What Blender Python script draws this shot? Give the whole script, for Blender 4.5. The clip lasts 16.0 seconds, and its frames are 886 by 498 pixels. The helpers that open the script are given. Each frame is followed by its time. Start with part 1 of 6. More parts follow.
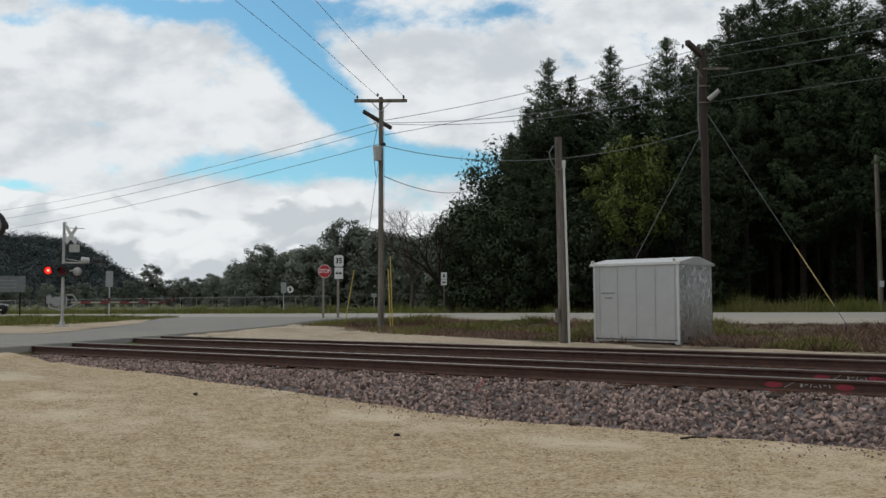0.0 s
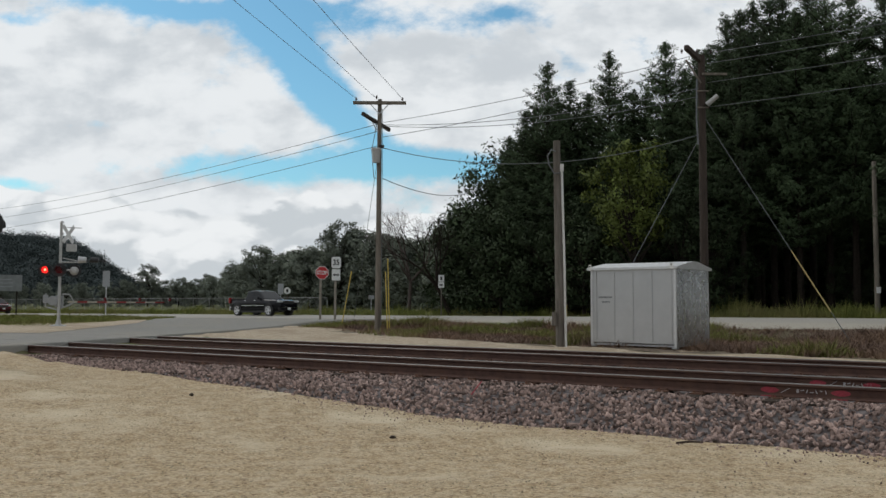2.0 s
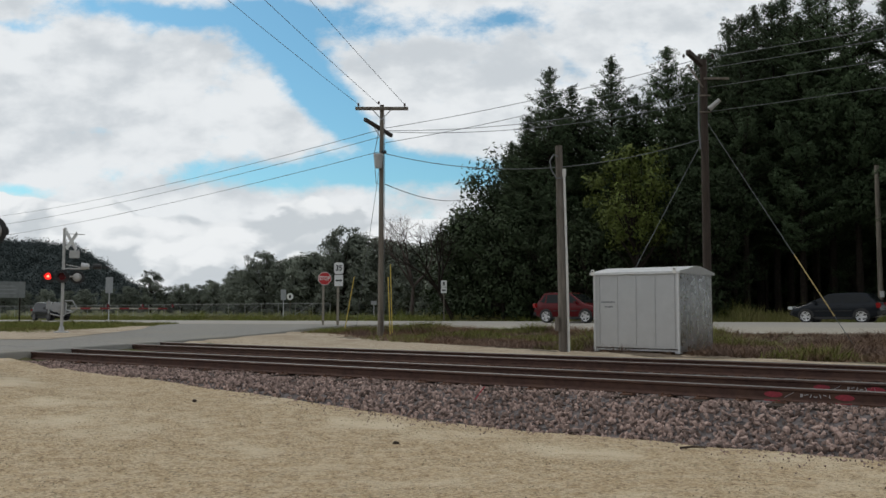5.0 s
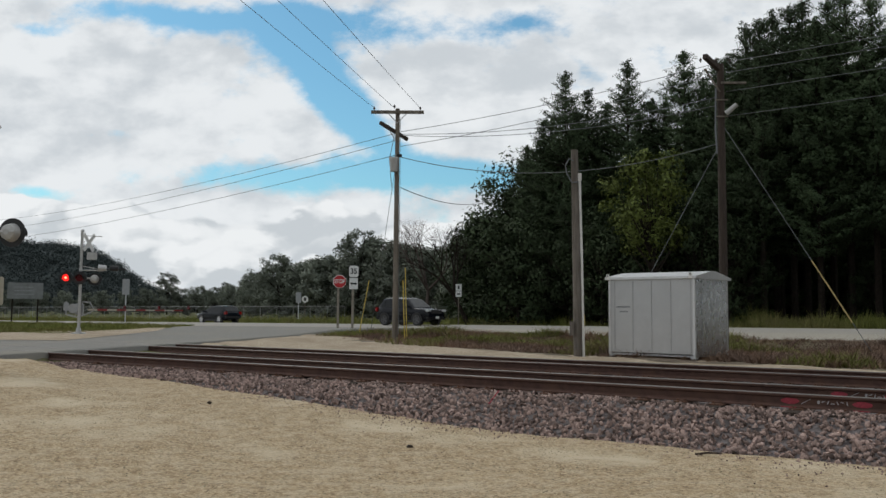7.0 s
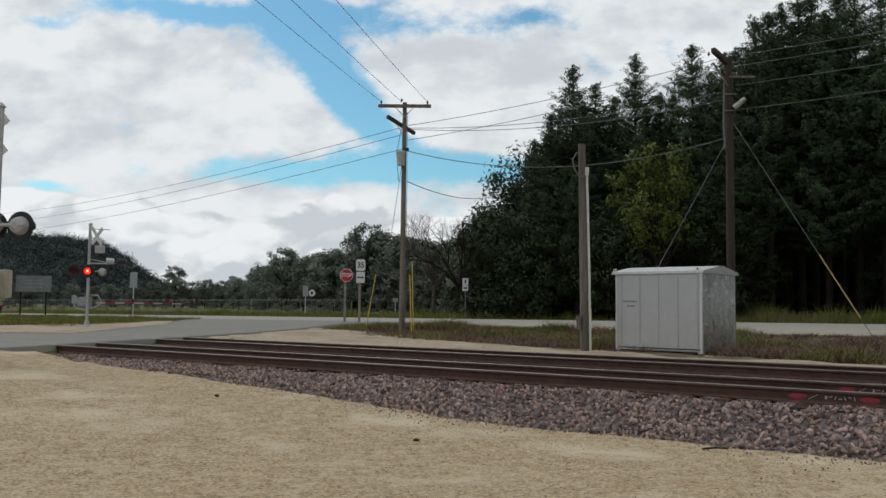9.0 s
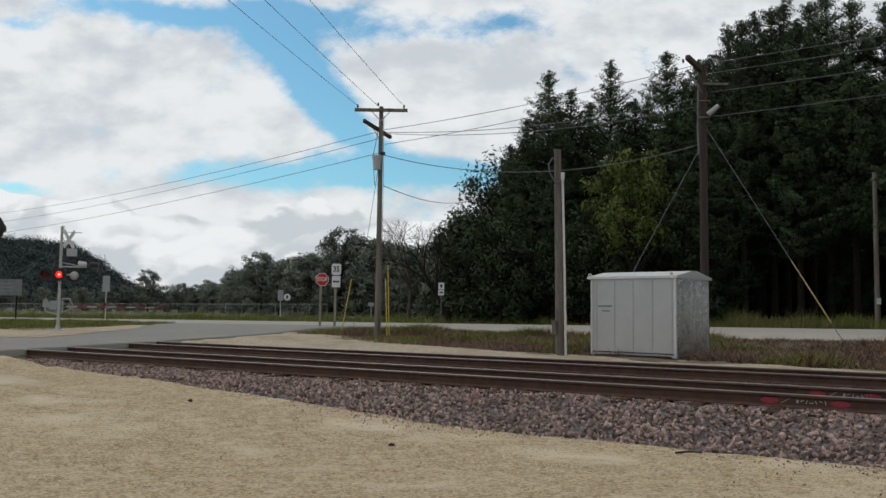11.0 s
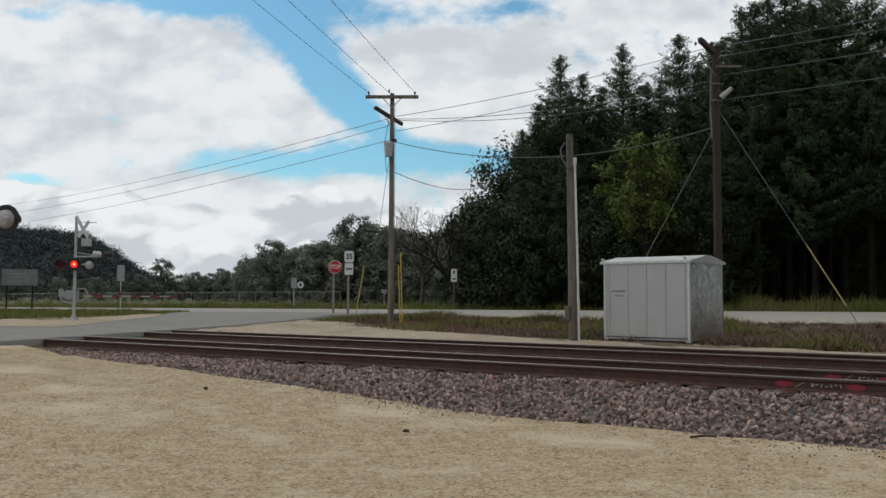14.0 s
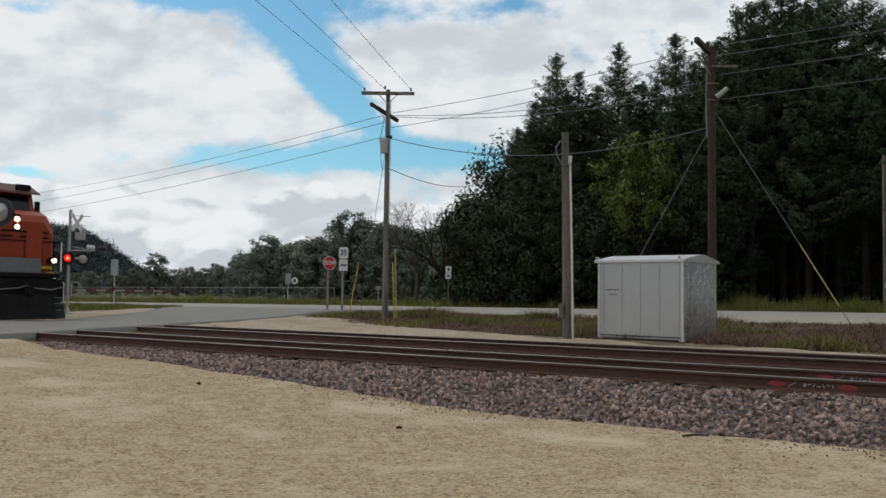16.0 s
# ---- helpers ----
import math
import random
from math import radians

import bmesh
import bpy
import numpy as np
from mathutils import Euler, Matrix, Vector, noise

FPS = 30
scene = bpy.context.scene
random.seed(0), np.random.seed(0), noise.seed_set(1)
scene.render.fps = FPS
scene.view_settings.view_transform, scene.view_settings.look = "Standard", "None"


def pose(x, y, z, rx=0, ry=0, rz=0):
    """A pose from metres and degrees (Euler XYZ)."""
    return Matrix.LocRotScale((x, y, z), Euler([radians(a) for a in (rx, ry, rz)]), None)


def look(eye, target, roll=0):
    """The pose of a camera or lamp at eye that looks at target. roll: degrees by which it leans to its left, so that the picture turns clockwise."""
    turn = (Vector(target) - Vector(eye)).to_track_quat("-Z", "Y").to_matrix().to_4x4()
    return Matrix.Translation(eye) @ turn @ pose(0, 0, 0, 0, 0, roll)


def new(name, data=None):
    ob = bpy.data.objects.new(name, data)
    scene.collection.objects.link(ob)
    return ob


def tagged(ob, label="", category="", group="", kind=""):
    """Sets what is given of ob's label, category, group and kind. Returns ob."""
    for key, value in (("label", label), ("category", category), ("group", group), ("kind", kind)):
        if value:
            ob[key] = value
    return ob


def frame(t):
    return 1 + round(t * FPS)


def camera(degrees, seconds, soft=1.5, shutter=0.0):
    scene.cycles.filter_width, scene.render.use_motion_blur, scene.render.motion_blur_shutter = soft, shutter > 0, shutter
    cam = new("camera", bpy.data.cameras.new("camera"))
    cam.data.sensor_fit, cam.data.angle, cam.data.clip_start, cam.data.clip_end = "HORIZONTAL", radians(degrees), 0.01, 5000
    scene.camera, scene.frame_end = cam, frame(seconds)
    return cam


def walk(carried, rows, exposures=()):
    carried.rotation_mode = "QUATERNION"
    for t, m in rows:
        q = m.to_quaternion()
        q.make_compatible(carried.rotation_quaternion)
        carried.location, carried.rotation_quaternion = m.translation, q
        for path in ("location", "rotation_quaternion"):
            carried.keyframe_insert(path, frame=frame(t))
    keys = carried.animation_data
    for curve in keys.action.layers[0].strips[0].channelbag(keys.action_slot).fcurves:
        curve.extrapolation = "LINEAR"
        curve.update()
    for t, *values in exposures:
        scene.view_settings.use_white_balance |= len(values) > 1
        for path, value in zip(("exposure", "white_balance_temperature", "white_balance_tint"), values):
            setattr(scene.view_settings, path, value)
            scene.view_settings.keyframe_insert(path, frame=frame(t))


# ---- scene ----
cam = camera(54.0, 16.0, shutter=0.08)
EYE = 1.70
# path: seconds, yaw, pitch, roll of a hand-held camera that stays on its spot
PATH = [
    (0, 0.00, 3.45, 0.20), (0.5, 0.51, 3.90, -0.04), (1, 0.32, 3.50, -0.27), (1.5, -0.08, 3.97, -0.34),
    (2, -0.19, 3.62, -0.28), (2.5, -0.14, 2.94, -0.38), (3, -0.01, 3.01, -0.41), (3.5, -0.13, 3.34, 0.05),
    (4, -0.13, 3.34, -0.39), (4.5, 0.00, 3.72, -1.12), (5, -0.01, 3.97, -0.11), (5.2, 0.38, 4.34, -0.03),
    (7.3, 0.95, 4.20, -0.48), (7.5, 0.71, 4.29, -0.69), (8, 1.27, 4.10, -0.53), (8.5, 1.27, 3.53, -0.40),
    (9, 1.39, 3.81, -0.64), (9.5, 0.42, 3.78, -0.71), (10, 0.58, 4.31, -0.94), (10.2, 0.19, 4.17, -0.72),
    (12.5, -0.35, 4.10, -0.73), (13, 0.31, 4.09, -0.33), (13.5, 0.95, 3.37, -0.20), (14, 0.65, 3.22, -0.25),
    (14.5, 0.84, 3.33, -0.30), (15, 0.90, 3.28, -0.22), (15.5, 1.36, 3.31, -0.13), (16, 0.27, 3.03, -0.74),
]
walk(cam, [(t, pose(0, 0, EYE, 90 + p, r, y)) for t, y, p, r in PATH])

# ---- light ----
world = bpy.data.worlds.new("world")
scene.world = world
world.use_nodes = True
SUN_ELEV, SUN_AZ = 50.0, 300.0        # azimuth clockwise from straight ahead


def make_sky():
    nt = world.node_tree
    nt.nodes.clear()
    N, L = nt.nodes.new, nt.links.new

    def math_(op, a, b=None, c=None, clamp=False):
        n = N("ShaderNodeMath")
        n.operation, n.use_clamp = op, clamp
        for i, v in enumerate((a, b, c)):
            if v is None:
                continue
            if isinstance(v, (int, float)):
                n.inputs[i].default_value = v
            else:
                L(v, n.inputs[i])
        return n.outputs[0]

    tc = N("ShaderNodeTexCoord")
    sep = N("ShaderNodeSeparateXYZ")
    L(tc.outputs["Generated"], sep.inputs[0])
    ahead = math_("MAXIMUM", math_("ABSOLUTE", sep.outputs[1]), 0.25)
    u = math_("DIVIDE", sep.outputs[0], ahead)
    v = math_("DIVIDE", sep.outputs[2], ahead)
    comb = N("ShaderNodeCombineXYZ")
    L(u, comb.inputs[0])
    L(math_("MULTIPLY", v, 1.7), comb.inputs[1])

    def fbm(scale, detail, rough, seed, up=None):
        n = N("ShaderNodeTexNoise")
        n.noise_dimensions = "4D"
        n.inputs["W"].default_value = seed
        n.inputs["Scale"].default_value = scale
        n.inputs["Detail"].default_value = detail
        n.inputs["Roughness"].default_value = rough
        src = comb.outputs[0]
        if up:                                        # the same clouds looked up a little higher, to find their lit tops
            mp = N("ShaderNodeMapping")
            mp.inputs["Location"].default_value = (*up, 0)
            L(src, mp.inputs[0])
            src = mp.outputs[0]
        L(src, n.inputs["Vector"])
        return n.outputs[0]

    big, fine = fbm(4.2, 6.0, 0.55, 2.3), fbm(13.0, 8.0, 0.62, 7.1)
    puff, above = fbm(7.5, 8.0, 0.58, 4.4), fbm(7.5, 4.0, 0.5, 4.4, up=(-0.012, 0.045))

    def step_(val, lo, hi, a=0.0, b=1.0):
        n = N("ShaderNodeMapRange")
        n.interpolation_type = "SMOOTHSTEP"
        L(val, n.inputs[0])
        for k, x in enumerate((lo, hi, a, b), 1):
            n.inputs[k].default_value = x
        return n.outputs[0]

    # gaps of blue sky: centre u, v, lean in degrees, long and short radius, depth
    gaps = [(-0.185, 0.300, -45, 0.085, 0.030, 1.10), (-0.17, 0.340, -4, 0.18, 0.020, 0.75), (-0.130, 0.235, -52, 0.050, 0.020, 0.95), (-0.075, 0.193, -30, 0.035, 0.012, 0.5), (-0.150, 0.157, 3, 0.150, 0.019, 1.15),
            (0.02, 0.162, -6, 0.06, 0.016, 0.8), (-0.495, 0.138, -6, 0.030, 0.008, 0.9), (0.075, 0.340, -8, 0.05, 0.014, 0.7),
            (0.135, 0.297, -30, 0.030, 0.008, 0.4), (-0.50, 0.330, -10, 0.035, 0.008, 0.5), (-0.36, 0.348, -10, 0.07, 0.014, 0.6), (-0.42, 0.205, 4, 0.05, 0.006, 0.35)]
    cover = None
    for cu, cv, lean, rl, rs, deep in gaps:
        c, k = math.cos(radians(lean)), math.sin(radians(lean))
        du, dv = math_("SUBTRACT", u, cu), math_("SUBTRACT", v, cv)
        a = math_("ADD", math_("MULTIPLY", du, c / rl), math_("MULTIPLY", dv, k / rl))
        b = math_("SUBTRACT", math_("MULTIPLY", dv, c / rs), math_("MULTIPLY", du, k / rs))
        e = math_("ADD", math_("MULTIPLY", a, a), math_("MULTIPLY", b, b))
        g = math_("MULTIPLY", math_("EXPONENT", math_("MULTIPLY", e, -0.75)), deep)
        cover = g if cover is None else math_("ADD", cover, g)
    dens = math_("ADD", math_("MULTIPLY", math_("SUBTRACT", big, 0.5), 1.0), math_("MULTIPLY", math_("SUBTRACT", fine, 0.5), 2.1))
    dens = math_("SUBTRACT", math_("ADD", dens, 0.44), cover)
    veil = step_(dens, -0.36, 0.30)
    # bank of cumulus along the horizon, heaped from rounded puffs
    warp = N("ShaderNodeTexNoise")
    warp.inputs["Scale"].default_value, warp.inputs["Detail"].default_value = 16.0, 5.0
    L(comb.outputs[0], warp.inputs["Vector"])
    shift = N("ShaderNodeVectorMath")
    shift.operation = "MULTIPLY_ADD"
    L(warp.outputs["Color"], shift.inputs[0])
    shift.inputs[1].default_value = (0.10, 0.10, 0)
    L(comb.outputs[0], shift.inputs[2])

    def puffs(scale):
        """Distance from rounded puffs, and how fast it grows towards the light, above and to the left."""
        found = []
        for dx, dy in ((0, 0), (-0.10 / scale, 0.22 / scale)):
            mp = N("ShaderNodeMapping")
            mp.inputs["Location"].default_value = (dx, dy, 0)
            L(shift.outputs[0], mp.inputs[0])
            n = N("ShaderNodeTexVoronoi")
            n.voronoi_dimensions, n.feature = "2D", "SMOOTH_F1"
            n.inputs["Scale"].default_value, n.inputs["Smoothness"].default_value = scale, 0.35
            L(mp.outputs[0], n.inputs["Vector"])
            found.append(n.outputs["Distance"])
        return found[0], math_("MULTIPLY", math_("SUBTRACT", found[1], found[0]), 4.0)
    d1, r1 = puffs(7.0)
    d2, r2 = puffs(19.0)
    heap = math_("ADD", math_("MULTIPLY", math_("SUBTRACT", 0.40, d1), 0.9), math_("MULTIPLY", math_("SUBTRACT", 0.35, d2), 0.45))
    brim = math_("ADD", step_(u, -0.30, -0.42, 0.0, 0.020), 0.117)
    heap = math_("ADD", heap, math_("MULTIPLY", math_("SUBTRACT", brim, v), 22.0))
    bank = step_(heap, 0.0, 0.13)
    mask = math_("MAXIMUM", veil, bank)
    # grey undersides and white tops
    def toned(val, lo, hi, light, dark):
        t = N("ShaderNodeMix")
        t.data_type = "RGBA"
        L(step_(val, lo, hi), t.inputs[0])
        t.inputs[6].default_value, t.inputs[7].default_value = (*dark, 1), (*light, 1)
        return t.outputs[2]
    high = toned(math_("ADD", math_("MULTIPLY", math_("SUBTRACT", puff, above), 1.5), math_("MULTIPLY", big, -0.5)), -0.52, -0.10, (0.85, 0.882, 0.905), (0.62, 0.665, 0.705))
    lit = math_("ADD", math_("ADD", math_("MULTIPLY", r1, 0.75), math_("MULTIPLY", r2, 0.45)), math_("MULTIPLY", math_("SUBTRACT", fine, 0.5), 1.0))
    low = toned(lit, -0.50, 0.62, (0.89, 0.915, 0.93), (0.60, 0.645, 0.68))
    tone = N("ShaderNodeMix")
    tone.data_type = "RGBA"
    L(bank, tone.inputs[0])
    L(high, tone.inputs[6])
    L(low, tone.inputs[7])
    sky = N("ShaderNodeTexSky")
    sky.sky_type, sky.sun_disc = "NISHITA", False
    sky.sun_elevation, sky.sun_rotation = radians(SUN_ELEV), radians(SUN_AZ)
    blue = N("ShaderNodeBackground")
    blue.inputs[1].default_value = 0.118
    tint = N("ShaderNodeMix")
    tint.data_type, tint.blend_type = "RGBA", "MULTIPLY"
    tint.inputs[0].default_value = 1.0
    L(sky.outputs[0], tint.inputs[6])
    tint.inputs[7].default_value = (0.60, 0.97, 1.0, 1)
    L(tint.outputs[2], blue.inputs[0])
    cloud = N("ShaderNodeBackground")
    cloud.inputs[1].default_value = 0.90
    L(tone.outputs[2], cloud.inputs[0])
    # the clouds are bright about the hidden sun and thicker and greyer away from it
    glow = N("ShaderNodeMapRange")
    glow.interpolation_type = "SMOOTHSTEP"
    L(sep.outputs[1], glow.inputs[0])
    glow.inputs[1].default_value, glow.inputs[2].default_value = -0.5, 0.7
    glow.inputs[3].default_value, glow.inputs[4].default_value = 0.70, 0.95
    L(glow.outputs[0], cloud.inputs[1])
    mix = N("ShaderNodeMixShader")
    L(mask, mix.inputs[0])
    L(blue.outputs[0], mix.inputs[1])
    L(cloud.outputs[0], mix.inputs[2])
    out = N("ShaderNodeOutputWorld")
    L(mix.outputs[0], out.inputs[0])


make_sky()
sun = new("sun", bpy.data.lights.new("sun", "SUN"))
sun.data.energy, sun.data.angle, sun.data.color = 0.6, radians(20), (1.0, 0.95, 0.87)
_a, _e = radians(SUN_AZ), radians(SUN_ELEV)
sun.matrix_world = look((100 * math.sin(_a) * math.cos(_e), 100 * math.cos(_a) * math.cos(_e), 100 * math.sin(_e)), (0, 0, 0))
scene.view_settings.exposure = 0.0


# ---- materials ----
def material(name, base, rough=0.7, metal=0.0, vary=0.25, scale=6.0, bump=0.0, bump_scale=40.0, second=None, second_scale=0.6,
             per_object=0.0, emit=None, emit_strength=0.0, per_island=0.0, stretch=None, coat=0.0, spec=0.5):
    """A procedural surface: colour varied at two scales, with fine relief."""
    m = bpy.data.materials.new(name)
    m.use_nodes = True
    nt = m.node_tree
    N, L = nt.nodes.new, nt.links.new
    b = nt.nodes["Principled BSDF"]
    b.inputs["Roughness"].default_value, b.inputs["Metallic"].default_value = rough, metal
    b.inputs["Coat Weight"].default_value = coat
    b.inputs["Specular IOR Level"].default_value = spec
    tc = N("ShaderNodeTexCoord")
    vec = tc.outputs["Object"]
    if stretch:
        mp = N("ShaderNodeMapping")
        mp.inputs["Scale"].default_value = stretch
        L(vec, mp.inputs[0])
        vec = mp.outputs[0]

    def noise_(sc, det=5.0, r=0.6):
        n = N("ShaderNodeTexNoise")
        n.inputs["Scale"].default_value, n.inputs["Detail"].default_value, n.inputs["Roughness"].default_value = sc, det, r
        L(vec, n.inputs["Vector"])
        return n.outputs[0]

    def mixc(fac, a, c):
        n = N("ShaderNodeMix")
        n.data_type = "RGBA"
        if isinstance(fac, float):
            n.inputs[0].default_value = fac
        else:
            L(fac, n.inputs[0])
        for i, v in ((6, a), (7, c)):
            if isinstance(v, tuple):
                n.inputs[i].default_value = (*v[:3], 1)
            else:
                L(v, n.inputs[i])
        return n.outputs[2]

    def ramp_(val, lo, hi):
        n = N("ShaderNodeMapRange")
        L(val, n.inputs[0])
        n.inputs[1].default_value, n.inputs[2].default_value = lo, hi
        return n.outputs[0]

    dark = tuple(c * (1 - vary) for c in base)
    light = tuple(min(1, c * (1 + vary)) for c in base)
    col = mixc(ramp_(noise_(scale), 0.3, 0.7), dark, light)
    if second:
        col = mixc(ramp_(noise_(second_scale, 6.0), 0.45, 0.66), col, tuple(second))
    for amount, kind in ((per_object, "ShaderNodeObjectInfo"), (per_island, "ShaderNodeNewGeometry")):
        if amount:
            info = N(kind)
            hsv = N("ShaderNodeHueSaturation")
            rnd = info.outputs["Random" if kind == "ShaderNodeObjectInfo" else "Random Per Island"]
            mr = N("ShaderNodeMapRange")
            L(rnd, mr.inputs[0])
            mr.inputs[3].default_value, mr.inputs[4].default_value = 1 - amount, 1 + amount
            L(mr.outputs[0], hsv.inputs["Value"])
            L(col, hsv.inputs["Color"])
            col = hsv.outputs[0]
    L(col, b.inputs["Base Color"])
    if bump:
        bp = N("ShaderNodeBump")
        bp.inputs["Strength"].default_value = bump
        bp.inputs["Distance"].default_value = 0.02
        L(noise_(bump_scale, 4.0), bp.inputs["Height"])
        L(bp.outputs[0], b.inputs["Normal"])
    rr = N("ShaderNodeMapRange")
    L(noise_(scale * 2.3, 3.0), rr.inputs[0])
    rr.inputs[3].default_value, rr.inputs[4].default_value = max(0.02, rough - 0.12), min(1, rough + 0.12)
    L(rr.outputs[0], b.inputs["Roughness"])
    if emit:
        b.inputs["Emission Color"].default_value = (*emit, 1)
        b.inputs["Emission Strength"].default_value = emit_strength
    return m


def speckled(name, tones, cell, rough=0.9, bump=0.6, patch=None, patch_scale=0.25, patch_lo=0.48, patch_hi=0.62):
    """Loose gravel: cells of several tones, larger stains, relief."""
    m = bpy.data.materials.new(name)
    m.use_nodes = True
    nt = m.node_tree
    N, L = nt.nodes.new, nt.links.new
    b = nt.nodes["Principled BSDF"]
    b.inputs["Roughness"].default_value = rough
    b.inputs["Specular IOR Level"].default_value = 0.2
    tc = N("ShaderNodeTexCoord")
    vor = N("ShaderNodeTexVoronoi")
    vor.inputs["Scale"].default_value = cell
    L(tc.outputs["Object"], vor.inputs["Vector"])
    sepc = N("ShaderNodeSeparateColor")
    L(vor.outputs["Color"], sepc.inputs[0])
    cr = N("ShaderNodeValToRGB")
    L(sepc.outputs[0], cr.inputs[0])
    els = cr.color_ramp.elements
    els[0].color, els[0].position = (*tones[0], 1), 0.0
    els[1].color, els[1].position = (*tones[-1], 1), 1.0
    for i, c in enumerate(tones[1:-1], 1):
        e = els.new(i / (len(tones) - 1))
        e.color = (*c, 1)
    col = cr.outputs[0]
    wide = N("ShaderNodeTexNoise")
    wide.inputs["Scale"].default_value, wide.inputs["Detail"].default_value = patch_scale, 7.0
    L(tc.outputs["Object"], wide.inputs["Vector"])
    mid = N("ShaderNodeTexNoise")
    mid.inputs["Scale"].default_value, mid.inputs["Detail"].default_value = patch_scale * 9, 6.0
    L(tc.outputs["Object"], mid.inputs["Vector"])
    for src, lo, hi, strength in ((wide, patch_lo, patch_hi, 0.75), (mid, 0.42, 0.72, 0.45)):
        mr = N("ShaderNodeMapRange")
        L(src.outputs[0], mr.inputs[0])
        mr.inputs[1].default_value, mr.inputs[2].default_value = lo, hi
        mr.inputs[4].default_value = strength
        mx = N("ShaderNodeMix")
        mx.data_type = "RGBA"
        L(mr.outputs[0], mx.inputs[0])
        L(col, mx.inputs[6])
        mx.inputs[7].default_value = (*(patch or tones[len(tones) // 2]), 1)
        col = mx.outputs[2]
    L(col, b.inputs["Base Color"])
    bp = N("ShaderNodeBump")
    bp.inputs["Strength"].default_value, bp.inputs["Distance"].default_value = bump, 0.02
    ad = N("ShaderNodeMath")
    ad.operation = "ADD"
    L(vor.outputs["Distance"], ad.inputs[0])
    L(mid.outputs[0], ad.inputs[1])
    L(ad.outputs[0], bp.inputs["Height"])
    L(bp.outputs[0], b.inputs["Normal"])
    return m


GRAVEL = speckled("tan_gravel", [(0.20, 0.14, 0.085), (0.40, 0.295, 0.175), (0.485, 0.37, 0.23), (0.60, 0.48, 0.32)], 38, bump=1.0, patch=(0.67, 0.575, 0.42), patch_scale=0.55, patch_lo=0.53, patch_hi=0.66)
BALLAST_BED = speckled("ballast_bed", [(0.04, 0.035, 0.035), (0.13, 0.11, 0.11), (0.19, 0.17, 0.168), (0.09, 0.08, 0.08)], 17, bump=1.0, patch=(0.11, 0.095, 0.092), patch_scale=0.8)
BALLAST = material("ballast_stone", (0.290, 0.214, 0.188), 0.85, vary=0.3, scale=14, per_island=0.65, bump=0.3, bump_scale=60, spec=0.12)
SOIL = speckled("dry_ditch_soil", [(0.10, 0.075, 0.058), (0.17, 0.13, 0.10), (0.23, 0.18, 0.14)], 12, bump=0.8, patch=(0.12, 0.115, 0.06), patch_scale=0.3)
FENCE_STEEL = material("weathered_fence_steel", (0.32, 0.325, 0.33), 0.6, metal=0.4, vary=0.15, scale=3)
PEBBLE = material("pebble", (0.40, 0.335, 0.215), 0.85, vary=0.3, scale=20, per_island=0.6)
GRASS_GROUND = speckled("grass_ground", [(0.05, 0.07, 0.018), (0.085, 0.11, 0.03), (0.11, 0.125, 0.04), (0.13, 0.12, 0.06)], 9, bump=0.8, patch=(0.12, 0.105, 0.055), patch_scale=0.15)
ASPHALT = speckled("worn_asphalt", [(0.17, 0.165, 0.155), (0.225, 0.22, 0.205), (0.265, 0.255, 0.235)], 60, bump=0.25, patch=(0.25, 0.235, 0.20), patch_scale=0.4)
CONCRETE = speckled("pale_road", [(0.295, 0.28, 0.25), (0.335, 0.32, 0.285), (0.365, 0.345, 0.31)], 30, bump=0.2, patch=(0.31, 0.295, 0.262), patch_scale=0.3)
SHOULDER = speckled("road_shoulder", [(0.28, 0.26, 0.22), (0.37, 0.345, 0.295), (0.43, 0.40, 0.34)], 30, bump=0.5, patch=(0.35, 0.325, 0.275))
RAIL_RUST = material("rusty_rail", (0.086, 0.044, 0.034), 0.75, metal=0.2, vary=0.3, scale=9, bump=0.2, second=(0.11, 0.058, 0.04), second_scale=2.5)
TIE_PLATE = material("rusty_tie_plate", (0.13, 0.065, 0.04), 0.85, vary=0.35, scale=12)
RAIL_TOP = material("polished_rail_head", (0.20, 0.185, 0.175), 0.5, metal=0.8, vary=0.15, scale=20)
TIE_WOOD = material("creosoted_wood", (0.055, 0.042, 0.034), 0.9, vary=0.35, scale=5, bump=0.6, per_object=0.25, spec=0.12)
POST_WOOD = material("sign_post_wood", (0.27, 0.24, 0.20), 0.9, vary=0.25, scale=4, bump=0.5)
POLE_WOOD = material("weathered_pole_wood", (0.20, 0.175, 0.145), 0.9, vary=0.3, scale=4, bump=0.7, bump_scale=18, stretch=(6, 6, 0.5), second=(0.09, 0.075, 0.062), second_scale=1.0)
DARK_POLE = material("dark_creosote_pole", (0.050, 0.036, 0.028), 0.9, vary=0.3, scale=4, bump=0.7, bump_scale=18, stretch=(6, 6, 0.5))
GREY_POST = material("grey_weathered_post", (0.175, 0.155, 0.135), 0.9, vary=0.35, scale=4, bump=0.7, bump_scale=18, stretch=(6, 6, 0.5), second=(0.10, 0.085, 0.07), second_scale=0.7)
ALUMINIUM = material("brushed_aluminium", (0.51, 0.515, 0.52), 0.42, metal=0.88, vary=0.05, scale=3, second=(0.49, 0.495, 0.50), second_scale=0.9)
ALU_SMOOTH = material("smooth_aluminium_sheet", (0.50, 0.51, 0.525), 0.28, metal=0.95, vary=0.05, scale=2)
ALU_TRIM = material("aluminium_trim", (0.66, 0.665, 0.67), 0.4, metal=0.8, vary=0.06, scale=6)
GALV = material("galvanised_steel", (0.50, 0.51, 0.52), 0.5, metal=0.6, vary=0.15, scale=12)
